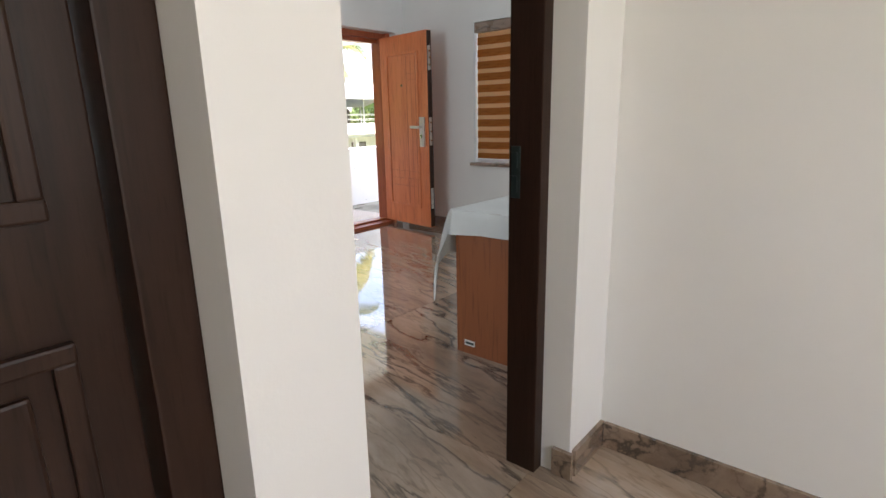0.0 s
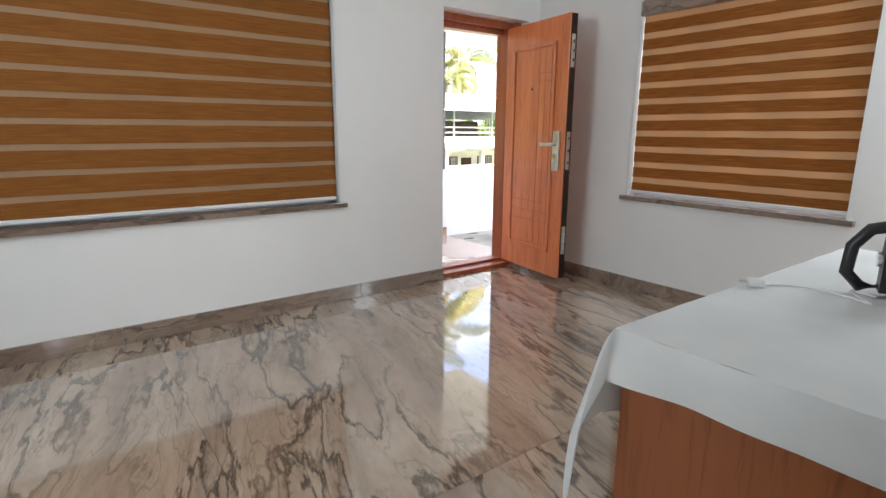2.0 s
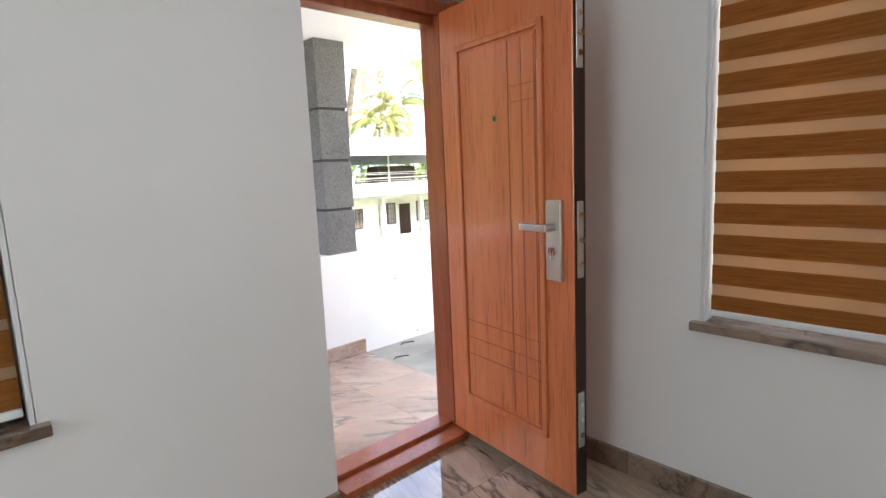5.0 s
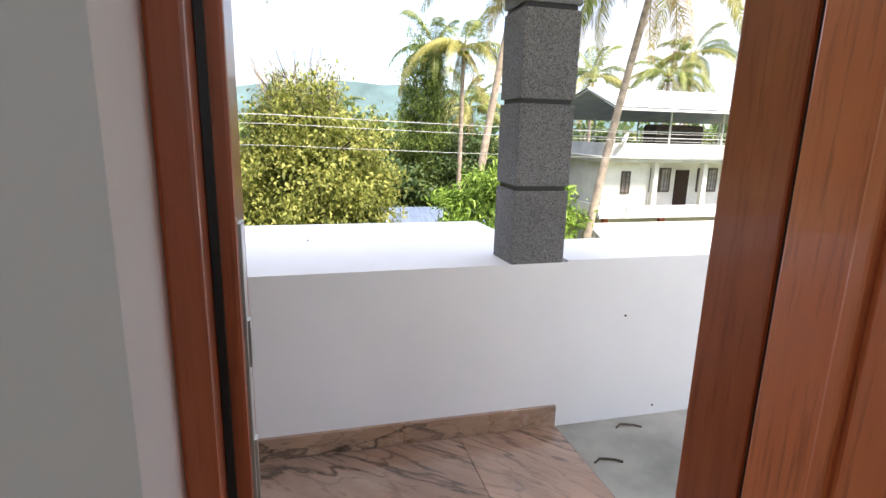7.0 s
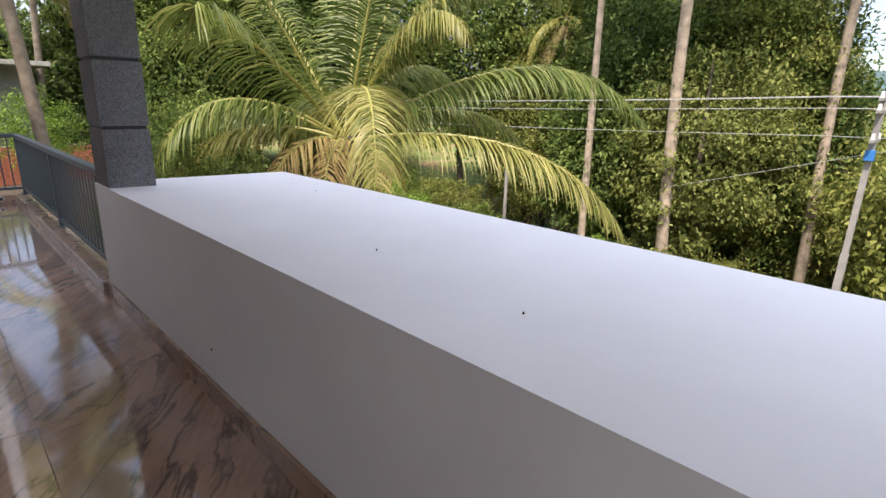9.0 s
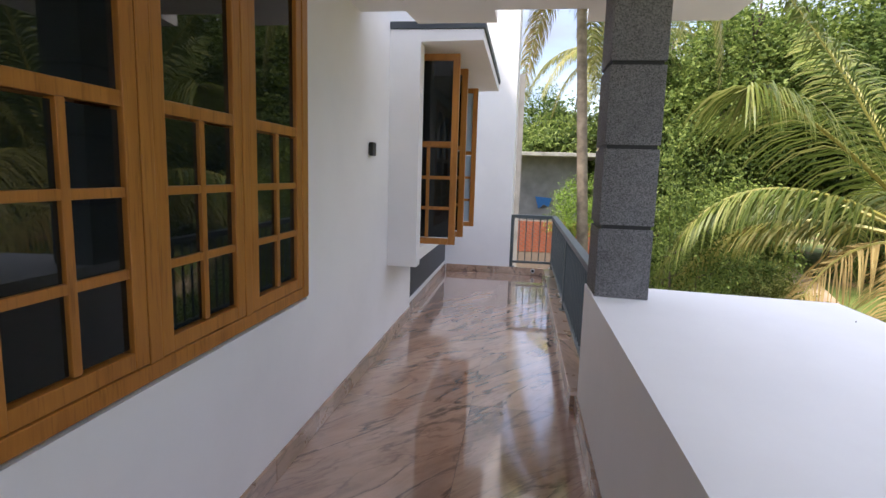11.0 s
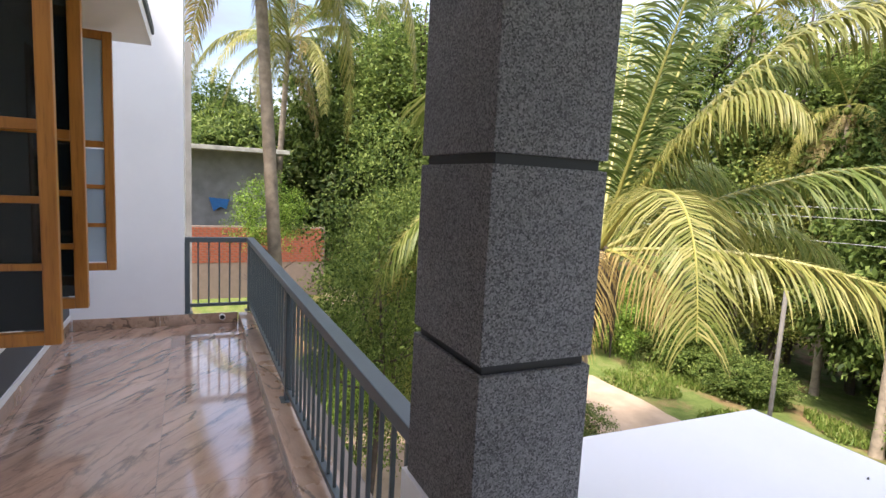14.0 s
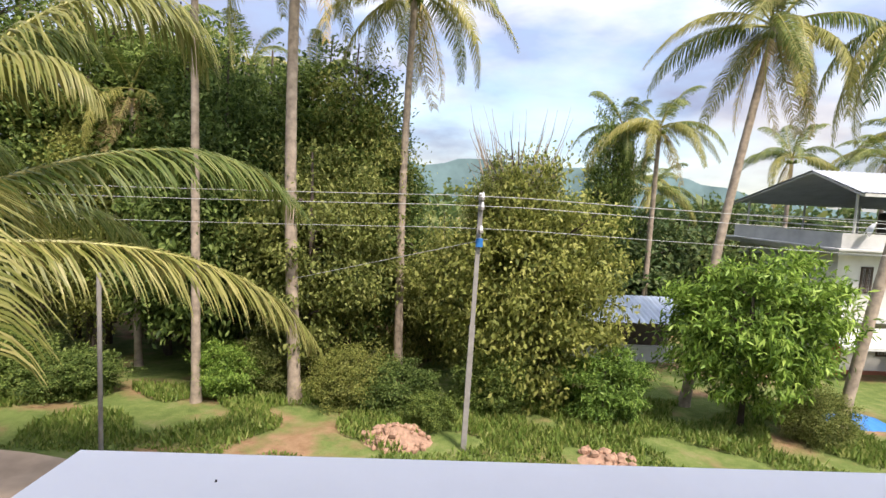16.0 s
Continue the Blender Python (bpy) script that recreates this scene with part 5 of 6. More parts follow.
# near coconut palm beside the driveway: its fronds one by one
NP_BASE, NP_TOP = Vector((-11.35, 8.0, gz(-11.35, 8.0))), Vector((-10.15, 7.2, 0.45))
npalm = thing("coconut_palm", "young coconut palm with long yellow-green arching fronds", "palm tree", "coconut palms", Matrix.Translation(NP_BASE))
tt = NP_TOP - NP_BASE
part("trunk", trunk([(0, 0, -0.2), (0.05, 0, tt.z * 0.3), (0.35, -0.25, tt.z * 0.66), tuple(tt)], 0.17, 0.15), M_BARK, npalm, "ringed brown trunk")
# azimuth, reach, then the climb and fall of each rib
for k, (az, reach, a_, b_, c_, q_, mt) in enumerate((
        (41, 5.33, 10.6, -7.8, 0.0, 0.22, M_FRONDY), (46, 7.0, 4.67, -2.61, -1.53, 0.13, M_FROND), (33, 7.0, 1.43, -2.41, -0.56, 0.19, M_FRONDY), (-27, 5.0, 3.2, -1.0, -2.6, 0.25, M_FRONDY), (-69, 5.84, 5.08, -3.26, 0.17, 0.42, M_FROND),
        (75, 2.0, 5.6, -0.8, 0.0, 0.1, M_FROND), (130, 2.2, 5.4, -0.9, 0.0, 0.1, M_FROND), (10, 1.6, 5.6, -0.7, 0.0, 0.1, M_FROND), (200, 2.8, 5.2, -1.6, 0.0, 0.1, M_FROND), (-110, 2.6, 5.3, -1.2, -0.2, 0.1, M_FROND),
        (100, 4.6, 5.4, -4.2, -0.4, 0.2, M_FROND), (165, 5.2, 4.2, -4.4, -0.8, 0.2, M_FROND), (230, 5.4, 3.4, -4.0, -0.8, 0.2, M_FROND), (-100, 5.0, 3.6, -3.6, -1.0, 0.25, M_FROND), (-130, 5.4, 2.0, -3.2, -1.0, 0.25, M_FRONDY),
        (120, 5.4, 2.4, -3.2, -0.8, 0.2, M_FROND), (70, 6.0, 3.0, -3.0, -1.0, 0.2, M_FROND), (-85, 2.6, 0.8, -1.8, -0.4, 0.25, M_FRONDDRY), (-50, 1.8, 0.5, -1.5, -0.2, 0.2, M_FRONDDRY), (5, 1.7, 0.4, -1.1, 0.0, 0.15, M_FRONDDRY), (150, 4.4, 0.4, -2.6, -0.4, 0.2, M_FRONDY), (60, 3.4, 7.2, -4.2, 0.0, 0.15, M_FROND), (20, 3.2, 6.4, -4.0, -0.4, 0.15, M_FRONDY))):
    part("frond", arched_frond(60 + k, reach, a_, b_, c_, q_, mt, 1.3 if k < 5 else 1.05, 0.034, 0.95 if k < 5 else 1.15 if k > 9 else 0.6, 0.2 if mt is M_FRONDDRY else 0.0), None, npalm, m=Matrix.Translation(tt) @ Matrix.Rotation(radians(az), 4, "Z"))
husk = Shape()
for k in range(22):
    a = k * 0.61
    husk.tube([tt + Vector((0.1 * math.cos(a), 0.1 * math.sin(a), 0.1)), tt + Vector((0.3 * math.cos(a), 0.3 * math.sin(a), -0.35)), tt + Vector((0.36 * math.cos(a), 0.36 * math.sin(a), -1.05 - 0.22 * (k % 4)))], [0.05, 0.085, 0.012], 6)
part("dry_sheath", husk, M_BARKD, npalm, "hanging brown dry leaf sheaths")

palm((-7.15, 16.6, gz(-7.15, 16.6)), (-7.4, 16.7, 9.0), 0.19, 20, 1.0, 1, lean=-0.15)
palm((-4.35, 20.8, gz(-4.35, 20.8)), (-4.3, 21.0, 8.6), 0.17, 20, 1.05, 2, lean=-0.12)
palm((-9.9, 16.4, gz(-9.9, 16.4)), (-10.1, 16.6, 9.5), 0.13, 14, 0.8, 3)
palm((-13.4, 20.0, gz(-13.4, 20.0)), (-13.6, 20.0, 4.6), 0.13, 14, 0.6, 4, dry=6)
palm((-10.1, 24.0, gz(-10.1, 24.0)), (-10.1, 24.0, 4.5), 0.10, 14, 0.55, 41, "slim areca palm with a dense dark green crown", dry=0)
palm((-13.0, 30.0, gz(-13.0, 30.0)), (-13.0, 30.0, 7.9), 0.15, 18, 0.9, 42)
palm((4.9, 17.6, gz(4.9, 17.6)), (6.75, 17.8, 7.1), 0.16, 26, 0.95, 5, lean=-0.1, dry=4)
palm((8.2, 15.4, gz(8.2, 15.4)), (10.8, 15.9, 7.2), 0.16, 22, 1.0, 6, lean=-0.1, dry=4)
palm((-14.3, 2.95, gz(-14.3, 2.95)), (-14.3, 2.2, 6.6), 0.15, 28, 1.0, 7, lean=0.0)
palm((-26, 4.2, gz(-26, 4.2)), (-25.4, 4.6, 6.6), 0.15, 18, 0.95, 8)
palm((-31, 9, gz(-31, 9)), (-31, 9.6, 8.5), 0.15, 18, 1.0, 9)
palm((-19, 22, gz(-19, 22)), (-18.6, 22, 9.0), 0.15, 18, 1.0, 10)
palm((-15.5, 25, gz(-15.5, 25)), (-15.2, 25, 7.5), 0.15, 18, 1.0, 11)
palm((-8.6, 24, gz(-8.6, 24)), (-8.4, 24, 6.0), 0.12, 14, 0.7, 12)
palm((7.6, 27.5, gz(7.6, 27.5)), (7.7, 27.5, 5.4), 0.15, 16, 0.8, 13)
palm((9.5, 33, gz(9.5, 33)), (9.8, 33, 2.6), 0.15, 16, 0.8, 14)
palm((12, 42, gz(12, 42)), (12.2, 42, 3.6), 0.16, 16, 0.9, 15)
palm((24, 33, gz(24, 33)), (24.3, 33, 5.2), 0.16, 18, 0.9, 16)
palm((1.5, 38, gz(1.5, 38)), (1.4, 38, 1.6), 0.16, 14, 0.8, 17)
palm((30, 38, gz(30, 38)), (30, 38, 7.5), 0.16, 18, 1.0, 18)
palm((19, 34, gz(19, 34)), (19, 34, 5.0), 0.16, 16, 0.9, 19)

tree("spice_tree", -0.2, 17.6, 6.8, 2.7, 3.5, CR_OLIVE[0], "dense olive-green spice tree with fine leaves", seed=1, zc=3.6)
tree("spice_tree", 0.3, 18.6, 5.4, 1.8, 2.7, CR_OLIVE[1], "dense olive-green spice tree with fine leaves", seed=2, zc=3.2)
tree("spice_tree", -2.8, 22.4, 6.0, 2.3, 2.9, CR_OLIVE[1], "dense olive-green spice tree with fine leaves", seed=3, zc=2.6)
tw = thing("twiggy_tree", "tall tree with bare thin upper twigs", "tree", "", Matrix.Translation((-0.75, 18.4, gz(-0.75, 18.4))))
part("trunk", limbs(8.2, 1.7, 77, 0.08, 16, 0.45), M_BARKD, tw)
rng_w = random.Random(8)
for k in range(70):
    a, q = rng_w.uniform(0, 6.28), rng_w.random() ** 0.5
    p = Vector((1.3 * q * math.cos(a), 1.3 * q * math.sin(a), rng_w.uniform(6.0, 7.6)))
    e = p + Vector((0.5 * math.cos(a), 0.5 * math.sin(a), rng_w.uniform(1.2, 2.4) * (1.15 - 0.5 * q)))
    part("twig", Shape().tube([p, p.lerp(e, 0.5) + Vector((0.08 * math.sin(k), 0, 0.05)), e], [0.016, 0.010, 0.004], 5), M_BARK, tw)
part("crown", CR_OLIVE[0], None, tw, m=Matrix.Translation((0, 0, 5.9)) @ Matrix.Diagonal((1.6, 1.6, 1.7, 1)))
tree("tall_tree", -6.3, 21.8, 12.0, 2.0, 5.2, CR_OLIVE[1], "tall narrow olive-green tree between the palms", seed=4, zc=6.0)
tree("tall_tree", -6.6, 22.6, 10.0, 2.4, 4.4, CR_DARK[0], "tall dark green tree", seed=5, zc=4.8)
palm((6.6, 29.3, gz(6.6, 29.3)), (6.6, 29.3, 5.5), 0.16, 18, 0.75, 31, "coconut palm whose trunk is smothered in climbing vine")
vt = tree("climbing_vine", 5.9, 28.7, 10.6, 1.35, 4.8, CR_DARK[0], "dark climbing vine smothering a palm trunk", seed=6, zc=6.6)
mango = tree("mango_tree", 5.6, 15.7, 4.6, 2.15, 2.15, CR_BRIGHT[0], "leafy bright green mango tree", seed=7, zc=3.0, r=0.12)
rng_t = random.Random(12)
for i in range(26):
    x = -20 + 14 * rng_t.random()
    y = 18.5 + 9 * rng_t.random()
    h = rng_t.uniform(6, 11.5)
    r_ = rng_t.uniform(1.7, 2.8)
    tree("woodland_tree", x, y, h, r_, h * 0.40, rng_t.choice(CR_DARK + CR_OLIVE), "dark green woodland tree behind the driveway", "tree", "woodland trees", 20 + i, 0.14, h * 0.58, count=5)
for i in range(22):
    x, y = -12 + 26 * rng_t.random(), 27 + 14 * rng_t.random()
    h = rng_t.uniform(4.0, 6.6)
    tree("woodland_tree", x, y, h, rng_t.uniform(2.0, 3.2), h * 0.45, rng_t.choice(CR_FAR), "green tree in the plantation behind", "tree", "woodland trees", 60 + i, 0.14, h * 0.55, count=4)
for i in range(26):
    x, y = -40 + 17 * rng_t.random(), -8 + 30 * rng_t.random()
    x = min(x, -29.5) if y < 7 else x
    h = rng_t.uniform(5, 8.5)
    tree("woodland_tree", x, y, h, rng_t.uniform(2.2, 3.4), h * 0.45, rng_t.choice(CR_FAR + CR_DARK[:1]), "dense green tree beyond the brick wall", "tree", "woodland trees", 90 + i, 0.16, h * 0.55, count=4)
for i in range(16):
    x, y = 8 + 34 * rng_t.random(), 33 + 16 * rng_t.random()
    h = rng_t.uniform(5.5, 8.0)
    tree("woodland_tree", x, y, h, rng_t.uniform(2.2, 3.4), h * 0.42, rng_t.choice(CR_FAR), "green tree behind the white house", "tree", "woodland trees", 130 + i, 0.16, h * 0.55, count=4)

for i, (x, y, h) in enumerate(((-12.5, 22, 13), (-9.8, 23, 12), (-16, 21.5, 13.5), (-7.4, 22.5, 12.5), (-19, 20, 13), (-14, 24.5, 14), (-23.5, 9.5, 10.5), (-25.5, 12.5, 11.5), (-22.5, 14.5, 11), (-27.5, 7.5, 9.5), (-29, 10.5, 12), (-21.5, 17.5, 11.5), (-26, 16, 12))):
    tree("woodland_tree", x, y, h, 2.7, h * 0.36, CR_DARK[i % 2], "tall dark green woodland tree beyond the garden", "tree", "woodland trees", 400 + i, 0.17, h * 0.60, count=6)

# slender tree and shrubs beside the balcony
tree("garden_tree", -11.3, 3.75, 5.6, 1.0, 2.3, CR_NEAR[0], "slender garden tree with dark glossy leaves", seed=8, zc=4.4, r=0.06)
tree("garden_tree", -13.4, 5.0, 4.8, 1.0, 1.9, CR_NEAR[0], "slender garden tree with dark glossy leaves", seed=9, zc=3.6, r=0.06)
tree("garden_shrub", -19.5, 3.2, 4.0, 1.15, 1.1, CR_NEAR[1], "round bright green bamboo-like shrub", "shrub", seed=10, zc=3.95, r=0.05)
tree("garden_shrub", -17.2, 5.6, 3.8, 1.9, 1.9, CR_NEAR[0], "dense dark green garden shrub", "shrub", seed=11, zc=2.4, r=0.05)
tree("garden_shrub", -20.5, 8.0, 4.0, 2.0, 2.0, CR_DARK[1], "dense dark green garden shrub", "shrub", seed=12, zc=2.6, r=0.05)
for i, (x, y, r_, h) in enumerate(((-10.6, 6.9, 0.8, 1.2), (-13.2, 4.1, 0.9, 1.8), (-15.2, 7.0, 1.2, 1.8), (-12.9, 6.6, 0.9, 1.3), (-16.2, 4.5, 1.0, 2.2), (-14.8, 9.0, 0.8, 1.0), (-13.6, 7.7, 1.0, 1.7), (-16.4, 8.6, 1.3, 2.2), (-18.6, 8.4, 1.4, 2.4), (-12.4, 9.0, 0.8, 1.1), (-17.5, 14.6, 1.5, 2.2), (-20, 14.8, 1.6, 2.6))):
    tree("garden_shrub", x, y, h, r_, h * 0.6, (CR_NEAR + CR_OLIVE)[i % 3], "leafy garden shrub below the balcony railing", "shrub", "garden shrubs", 300 + i, 0.03, h * 0.65, count=5)
for i, (x, y, r_, h) in enumerate(((-13.5, 16.6, 1.2, 1.0), (-15.8, 17.0, 1.5, 1.3), (-9.2, 17.2, 1.0, 1.2), (-8.0, 17.8, 1.2, 1.4), (-5.6, 16.8, 1.2, 1.3), (-4.2, 16.6, 1.1, 1.0), (-1.4, 16.6, 1.1, 1.3), (1.8, 16.2, 1.2, 1.5), (7.3, 15.0, 0.9, 1.1), (-17.9, 17.5, 1.8, 1.8), (-3.2, 15.1, 0.6, 0.7))):
    tree("undergrowth_shrub", x, y, h, r_, h * 0.75, (CR_DARK + CR_BRIGHT + CR_OLIVE)[i % 5], "low leafy undergrowth shrub at the wood's edge", "shrub", "undergrowth", 200 + i, 0.03, h * 0.6, count=4)


def grass():
    rng = np.random.default_rng(9)
    n = 120000
    x = rng.uniform(-21, 9, n)
    y = 3.2 + 14.5 * np.sqrt(rng.random(n))
    keep = np.array([noise.noise(Vector((a * 0.55, b * 0.55, 8))) > (-0.10 if b > 8.5 else 0.22) and not (a < -7.5 and abs(b - (11.55 + 0.0 * a)) < 1.55) for a, b in zip(x, y)])
    x, y = x[keep], y[keep]
    h = rng.uniform(0.06, 0.24, len(x)) * (0.6 + 0.7 * (y > 13.5))
    z = np.array([gz(a, b) for a, b in zip(x, y)])
    c = np.stack([x, y, z + h * 0.45], axis=1)
    a = np.stack([rng.normal(0, 0.35, len(x)), rng.normal(0, 0.35, len(x)), np.ones(len(x))], axis=1)
    u = rng.normal(size=(len(x), 3))
    ob = new("grass", cards("grass", c, a, u, h, 0.025 + 0.04 * rng.random(len(x)), M_GRASS))
    tagged(ob, "green grass and weeds along the driveway", "grass", "", "stuff")


grass()

# ---- things outdoors ----
up_ = thing("utility_pole", "grey cement utility pole with cross-arms and insulators", "utility pole", m=Matrix.Translation((-2.42, 13.8, gz(-2.42, 13.8))))
ph = 1.58 - gz(-2.42, 13.8)
part("shaft", Shape().prism([(-0.065, -0.06), (0.065, -0.06), (0.065, 0.06), (-0.065, 0.06)], "z", -0.2, ph * 0.5).prism([(-0.052, -0.05), (0.052, -0.05), (0.052, 0.05), (-0.052, 0.05)], "z", ph * 0.5, ph), M_POLE, up_, m=pose(0, 0, 0, 0, 1.0, 0))
for k, dz in enumerate((0.10, 0.32, 0.85)):
    part("cross_arm", Shape().box(-0.04, 0.04, -0.35, 0.35, ph - dz - 0.03, ph - dz + 0.03, 0.004), M_POLE, up_, m=pose(0.11, 0, 0))
    for s_ in (-0.3, 0.3):
        part("insulator", Shape().tube([(0.11, s_, ph - dz + 0.03), (0.11, s_, ph - dz + 0.14)], [0.035, 0.025], 8), M_WHITEP, up_)
part("meter_box", Shape().box(0.02, 0.18, -0.16, -0.06, ph - 1.22, ph - 1.02, 0.01), M_BLUE, up_, "small blue box")
wz = 1.58
for k, (dy, dz) in enumerate(((-0.3, -0.10), (0.3, -0.10), (-0.3, -0.32), (0.0, -0.85))):
    pts = []
    for i in range(41):
        x = -42 + 74 * i / 40
        span = ((x + 2.1) % 34) / 34
        pts.append((x, 13.8 + dy, wz + dz + 0.08 - 0.55 * 4 * span * (1 - span) * 0.5))
    solid("overhead_wire", Shape().tube(pts, 0.007, 5, False), M_WIRE, "thin aluminium overhead wire strung from the pole", "wire", group="overhead wires")
solid("stay_wire", Shape().tube([(-2.1, 13.8, 0.55), (-7.2, 16.4, -1.0)], 0.008, 5, False), M_WIRE, "sagging service wire tied to a palm", "wire")
pp = thing("metal_post", "thin grey metal post beside the driveway", "post", m=Matrix.Translation((-10.6, 13.1, gz(-10.6, 13.1))))
part("shaft", Shape().tube([(0, 0, -0.1), (0, 0, 4.1)], 0.05, 10), M_POLE, pp)


def rubble(x, y, r, h, n, seed):
    rng = random.Random(seed)
    z = gz(x, y)
    root = thing("rubble_pile", "heap of broken laterite stones and soil", "rubble", "rubble piles", Matrix.Translation((x, y, z)))
    vs, fs = [(0, 0, h * 0.8)], []
    for k in range(16):
        a = 2 * math.pi * k / 16
        vs.append((r * 1.1 * math.cos(a), r * 0.8 * math.sin(a), -0.1))
    fs = [(0, 1 + k, 1 + (k + 1) % 16) for k in range(16)]
    part("soil", Shape().add(vs, fs, True), M_RUBBLE, root)
    for i in range(n):
        a, q = rng.uniform(0, 6.28), rng.random() ** 0.6
        s = rng.uniform(0.05, 0.14)
        bm = bmesh.new()
        bmesh.ops.create_icosphere(bm, subdivisions=1, radius=s)
        for v in bm.verts:
            v.co *= rng.uniform(0.7, 1.2)
        me = bpy.data.meshes.new("stone")
        bm.to_mesh(me)
        bm.free()
        me.materials.append(M_RUBBLE)
        ob = new("stone", me)
        ob.parent = root
        ob.location = (r * q * math.cos(a), r * 0.75 * q * math.sin(a), h * 0.8 * (1 - q) + 0.02)
    return root


rubble(-4.06, 14.15, 0.95, 0.45, 46, 3)
rubble(0.86, 13.4, 0.8, 0.25, 34, 4)

# open shed with sheet roof
sx, sy = 5.0, 22.6
sz = gz(sx, sy)
sd_ = thing("open_shed", "low open shed with a blue-grey corrugated roof", "shed", m=Matrix.Translation((sx, sy, sz)))
nc = 44
vs, fs = [], []
for i in range(nc + 1):
    x = -2.3 + 4.8 * i / nc
    b_ = 0.03 * (i % 2)
    vs += [(x, -1.0, -2.30 - sz - 0.75 + b_), (x, 1.6, -2.30 - sz - 0.1 + b_)]
fs = [(2 * i, 2 * i + 2, 2 * i + 3, 2 * i + 1) for i in range(nc)]
part("roof_sheet", Shape().add(vs, fs), M_SHEETB, sd_)
for x, y in ((-2.2, -0.9), (2.3, -0.9), (-2.2, 1.5), (2.3, 1.5)):
    part("post", Shape().box(x - 0.06, x + 0.06, y - 0.06, y + 0.06, -0.2, -3.10 - sz + 0.25 * (y + 1)), M_POLE, sd_)
part("low_wall", Shape().box(-2.2, 2.3, 0.6, 0.75, -0.1, 0.7), M_HOUSEGREY, sd_)
# shade below the roof is put into this wall's dark colour
part("back_wall", Shape().box(-2.2, 2.3, 1.4, 1.5, -0.1, -2.60 - sz), M_BARKD, sd_, "back wall coloured dark for the shade under the roof")


def white_house():
    """Two-storey white house with roof terrace under a sheet roof."""
    x0, x1, y0, y1 = 13.4, 26.4, 22.3, 29.3
    g = gz(14, 21) - 0.3
    f1, sl = -2.60, 0.10
    root = thing("white_house", "weathered white two-storey house with a corrugated terrace roof", "house")
    part("wall", Shape().box(x0 + 2.6, x1, y0 + 1.2, y1, f1, sl - 0.12).box(x0, x0 + 2.6, y0 + 0.2, y1, f1, sl - 0.12), M_HOUSE, root, "cream painted upper wall")
    part("lower_wall", Shape().box(x0 + 0.3, x1, y0 + 0.8, y1, g - 0.2, f1), M_HOUSE, root)
    part("terrace_slab", Shape().box(x0 - 0.6, x1, y0 - 0.5, y1 + 0.5, sl - 0.12, sl + 0.06, 0.01).box(x0 - 0.75, x1, y0 - 0.7, y1 + 0.6, sl + 0.06, sl + 0.14, 0.01), M_HOUSEGREY, root, "weathered white roof slab edge")
    part("terrace_parapet", Shape().box(x0 - 0.4, x1, y0 - 0.35, y0 - 0.2, sl + 0.14, sl + 0.75).box(x0 - 0.4, x0 - 0.25, y0 - 0.2, y1, sl + 0.14, sl + 0.75), M_HOUSEGREY, root)
    part("floor_slab", Shape().box(x0 - 0.3, x1, y0 - 0.3, y1, f1 - 0.15, f1 + 0.02, 0.01), M_HOUSEGREY, root)
    part("balcony_parapet", Shape().box(x0 + 1.2, x1, y0 - 0.3, y0 - 0.15, f1 + 0.02, f1 + 0.45).box(x0 - 0.3, x0 - 0.15, y0 - 0.15, y1, f1 + 0.02, f1 + 0.45), M_HOUSE, root)
    part("sunshade", Shape().prism([(y0 - 1.7, f1 - 0.82), (y0 - 0.3, f1 - 0.35), (y0 - 0.3, f1 - 0.47), (y0 - 1.7, f1 - 0.94)], "x", x0 - 0.9, x0 + 7.5), M_HOUSEGREY, root, "sloping stained concrete sunshade")
    for x in (x0 + 2.75, x0 + 5.6, x0 + 9.5):
        part("pillar", Shape().box(x - 0.13, x + 0.13, y0 - 0.1, y0 + 0.16, f1 + 0.02, sl - 0.12, 0.01), M_HOUSE, root)
    for x in (x0 + 0.2, x0 + 3.4, x0 + 7.2):
        part("pillar", Shape().box(x - 0.13, x + 0.13, y0 - 0.1, y0 + 0.16, g - 0.2, f1 - 0.15, 0.01), M_BRICK, root, "red brick porch pillar")

    def win(x, z, w, h, y):
        wd = part("window", Shape().box(x, x + w, y - 0.05, y, z, z + 0.07).box(x, x + w, y - 0.05, y, z + h - 0.07, z + h).box(x, x + 0.07, y - 0.05, y, z, z + h).box(x + w - 0.07, x + w, y - 0.05, y, z, z + h).box(x + w / 2 - 0.05, x + w / 2 + 0.05, y - 0.05, y, z, z + h), M_BARKD, root, "dark brown barred window")
        part("pane", Shape().box(x + 0.06, x + w - 0.06, y - 0.02, y - 0.005, z + 0.06, z + h - 0.06), M_GREYWALL, wd)
        bars = Shape()
        for k in range(1, 7):
            bars.box(x + w * k / 7 - 0.012, x + w * k / 7 + 0.012, y - 0.04, y - 0.025, z, z + h)
        for k in range(1, 4):
            bars.box(x, x + w, y - 0.039, y - 0.026, z + h * k / 4 - 0.012, z + h * k / 4 + 0.012)
        part("grille", bars, M_BARKD, wd)
    for x in (x0 + 3.3, x0 + 6.2):
        win(x, f1 + 0.95, 1.25, 1.25, y0 + 1.2)
    win(x0 + 1.0, f1 + 1.0, 0.5, 1.1, y0 + 0.2)
    for x in (x0 + 2.6, x0 + 5.9):
        win(x, g + 0.9, 1.2, 1.1, y0 + 0.8)
    part("door", Shape().box(x0 + 4.85, x0 + 5.65, y0 + 1.12, y0 + 1.2, f1 + 0.02, f1 + 2.1, 0.01), M_DARKWOOD, root, "dark wooden balcony door")
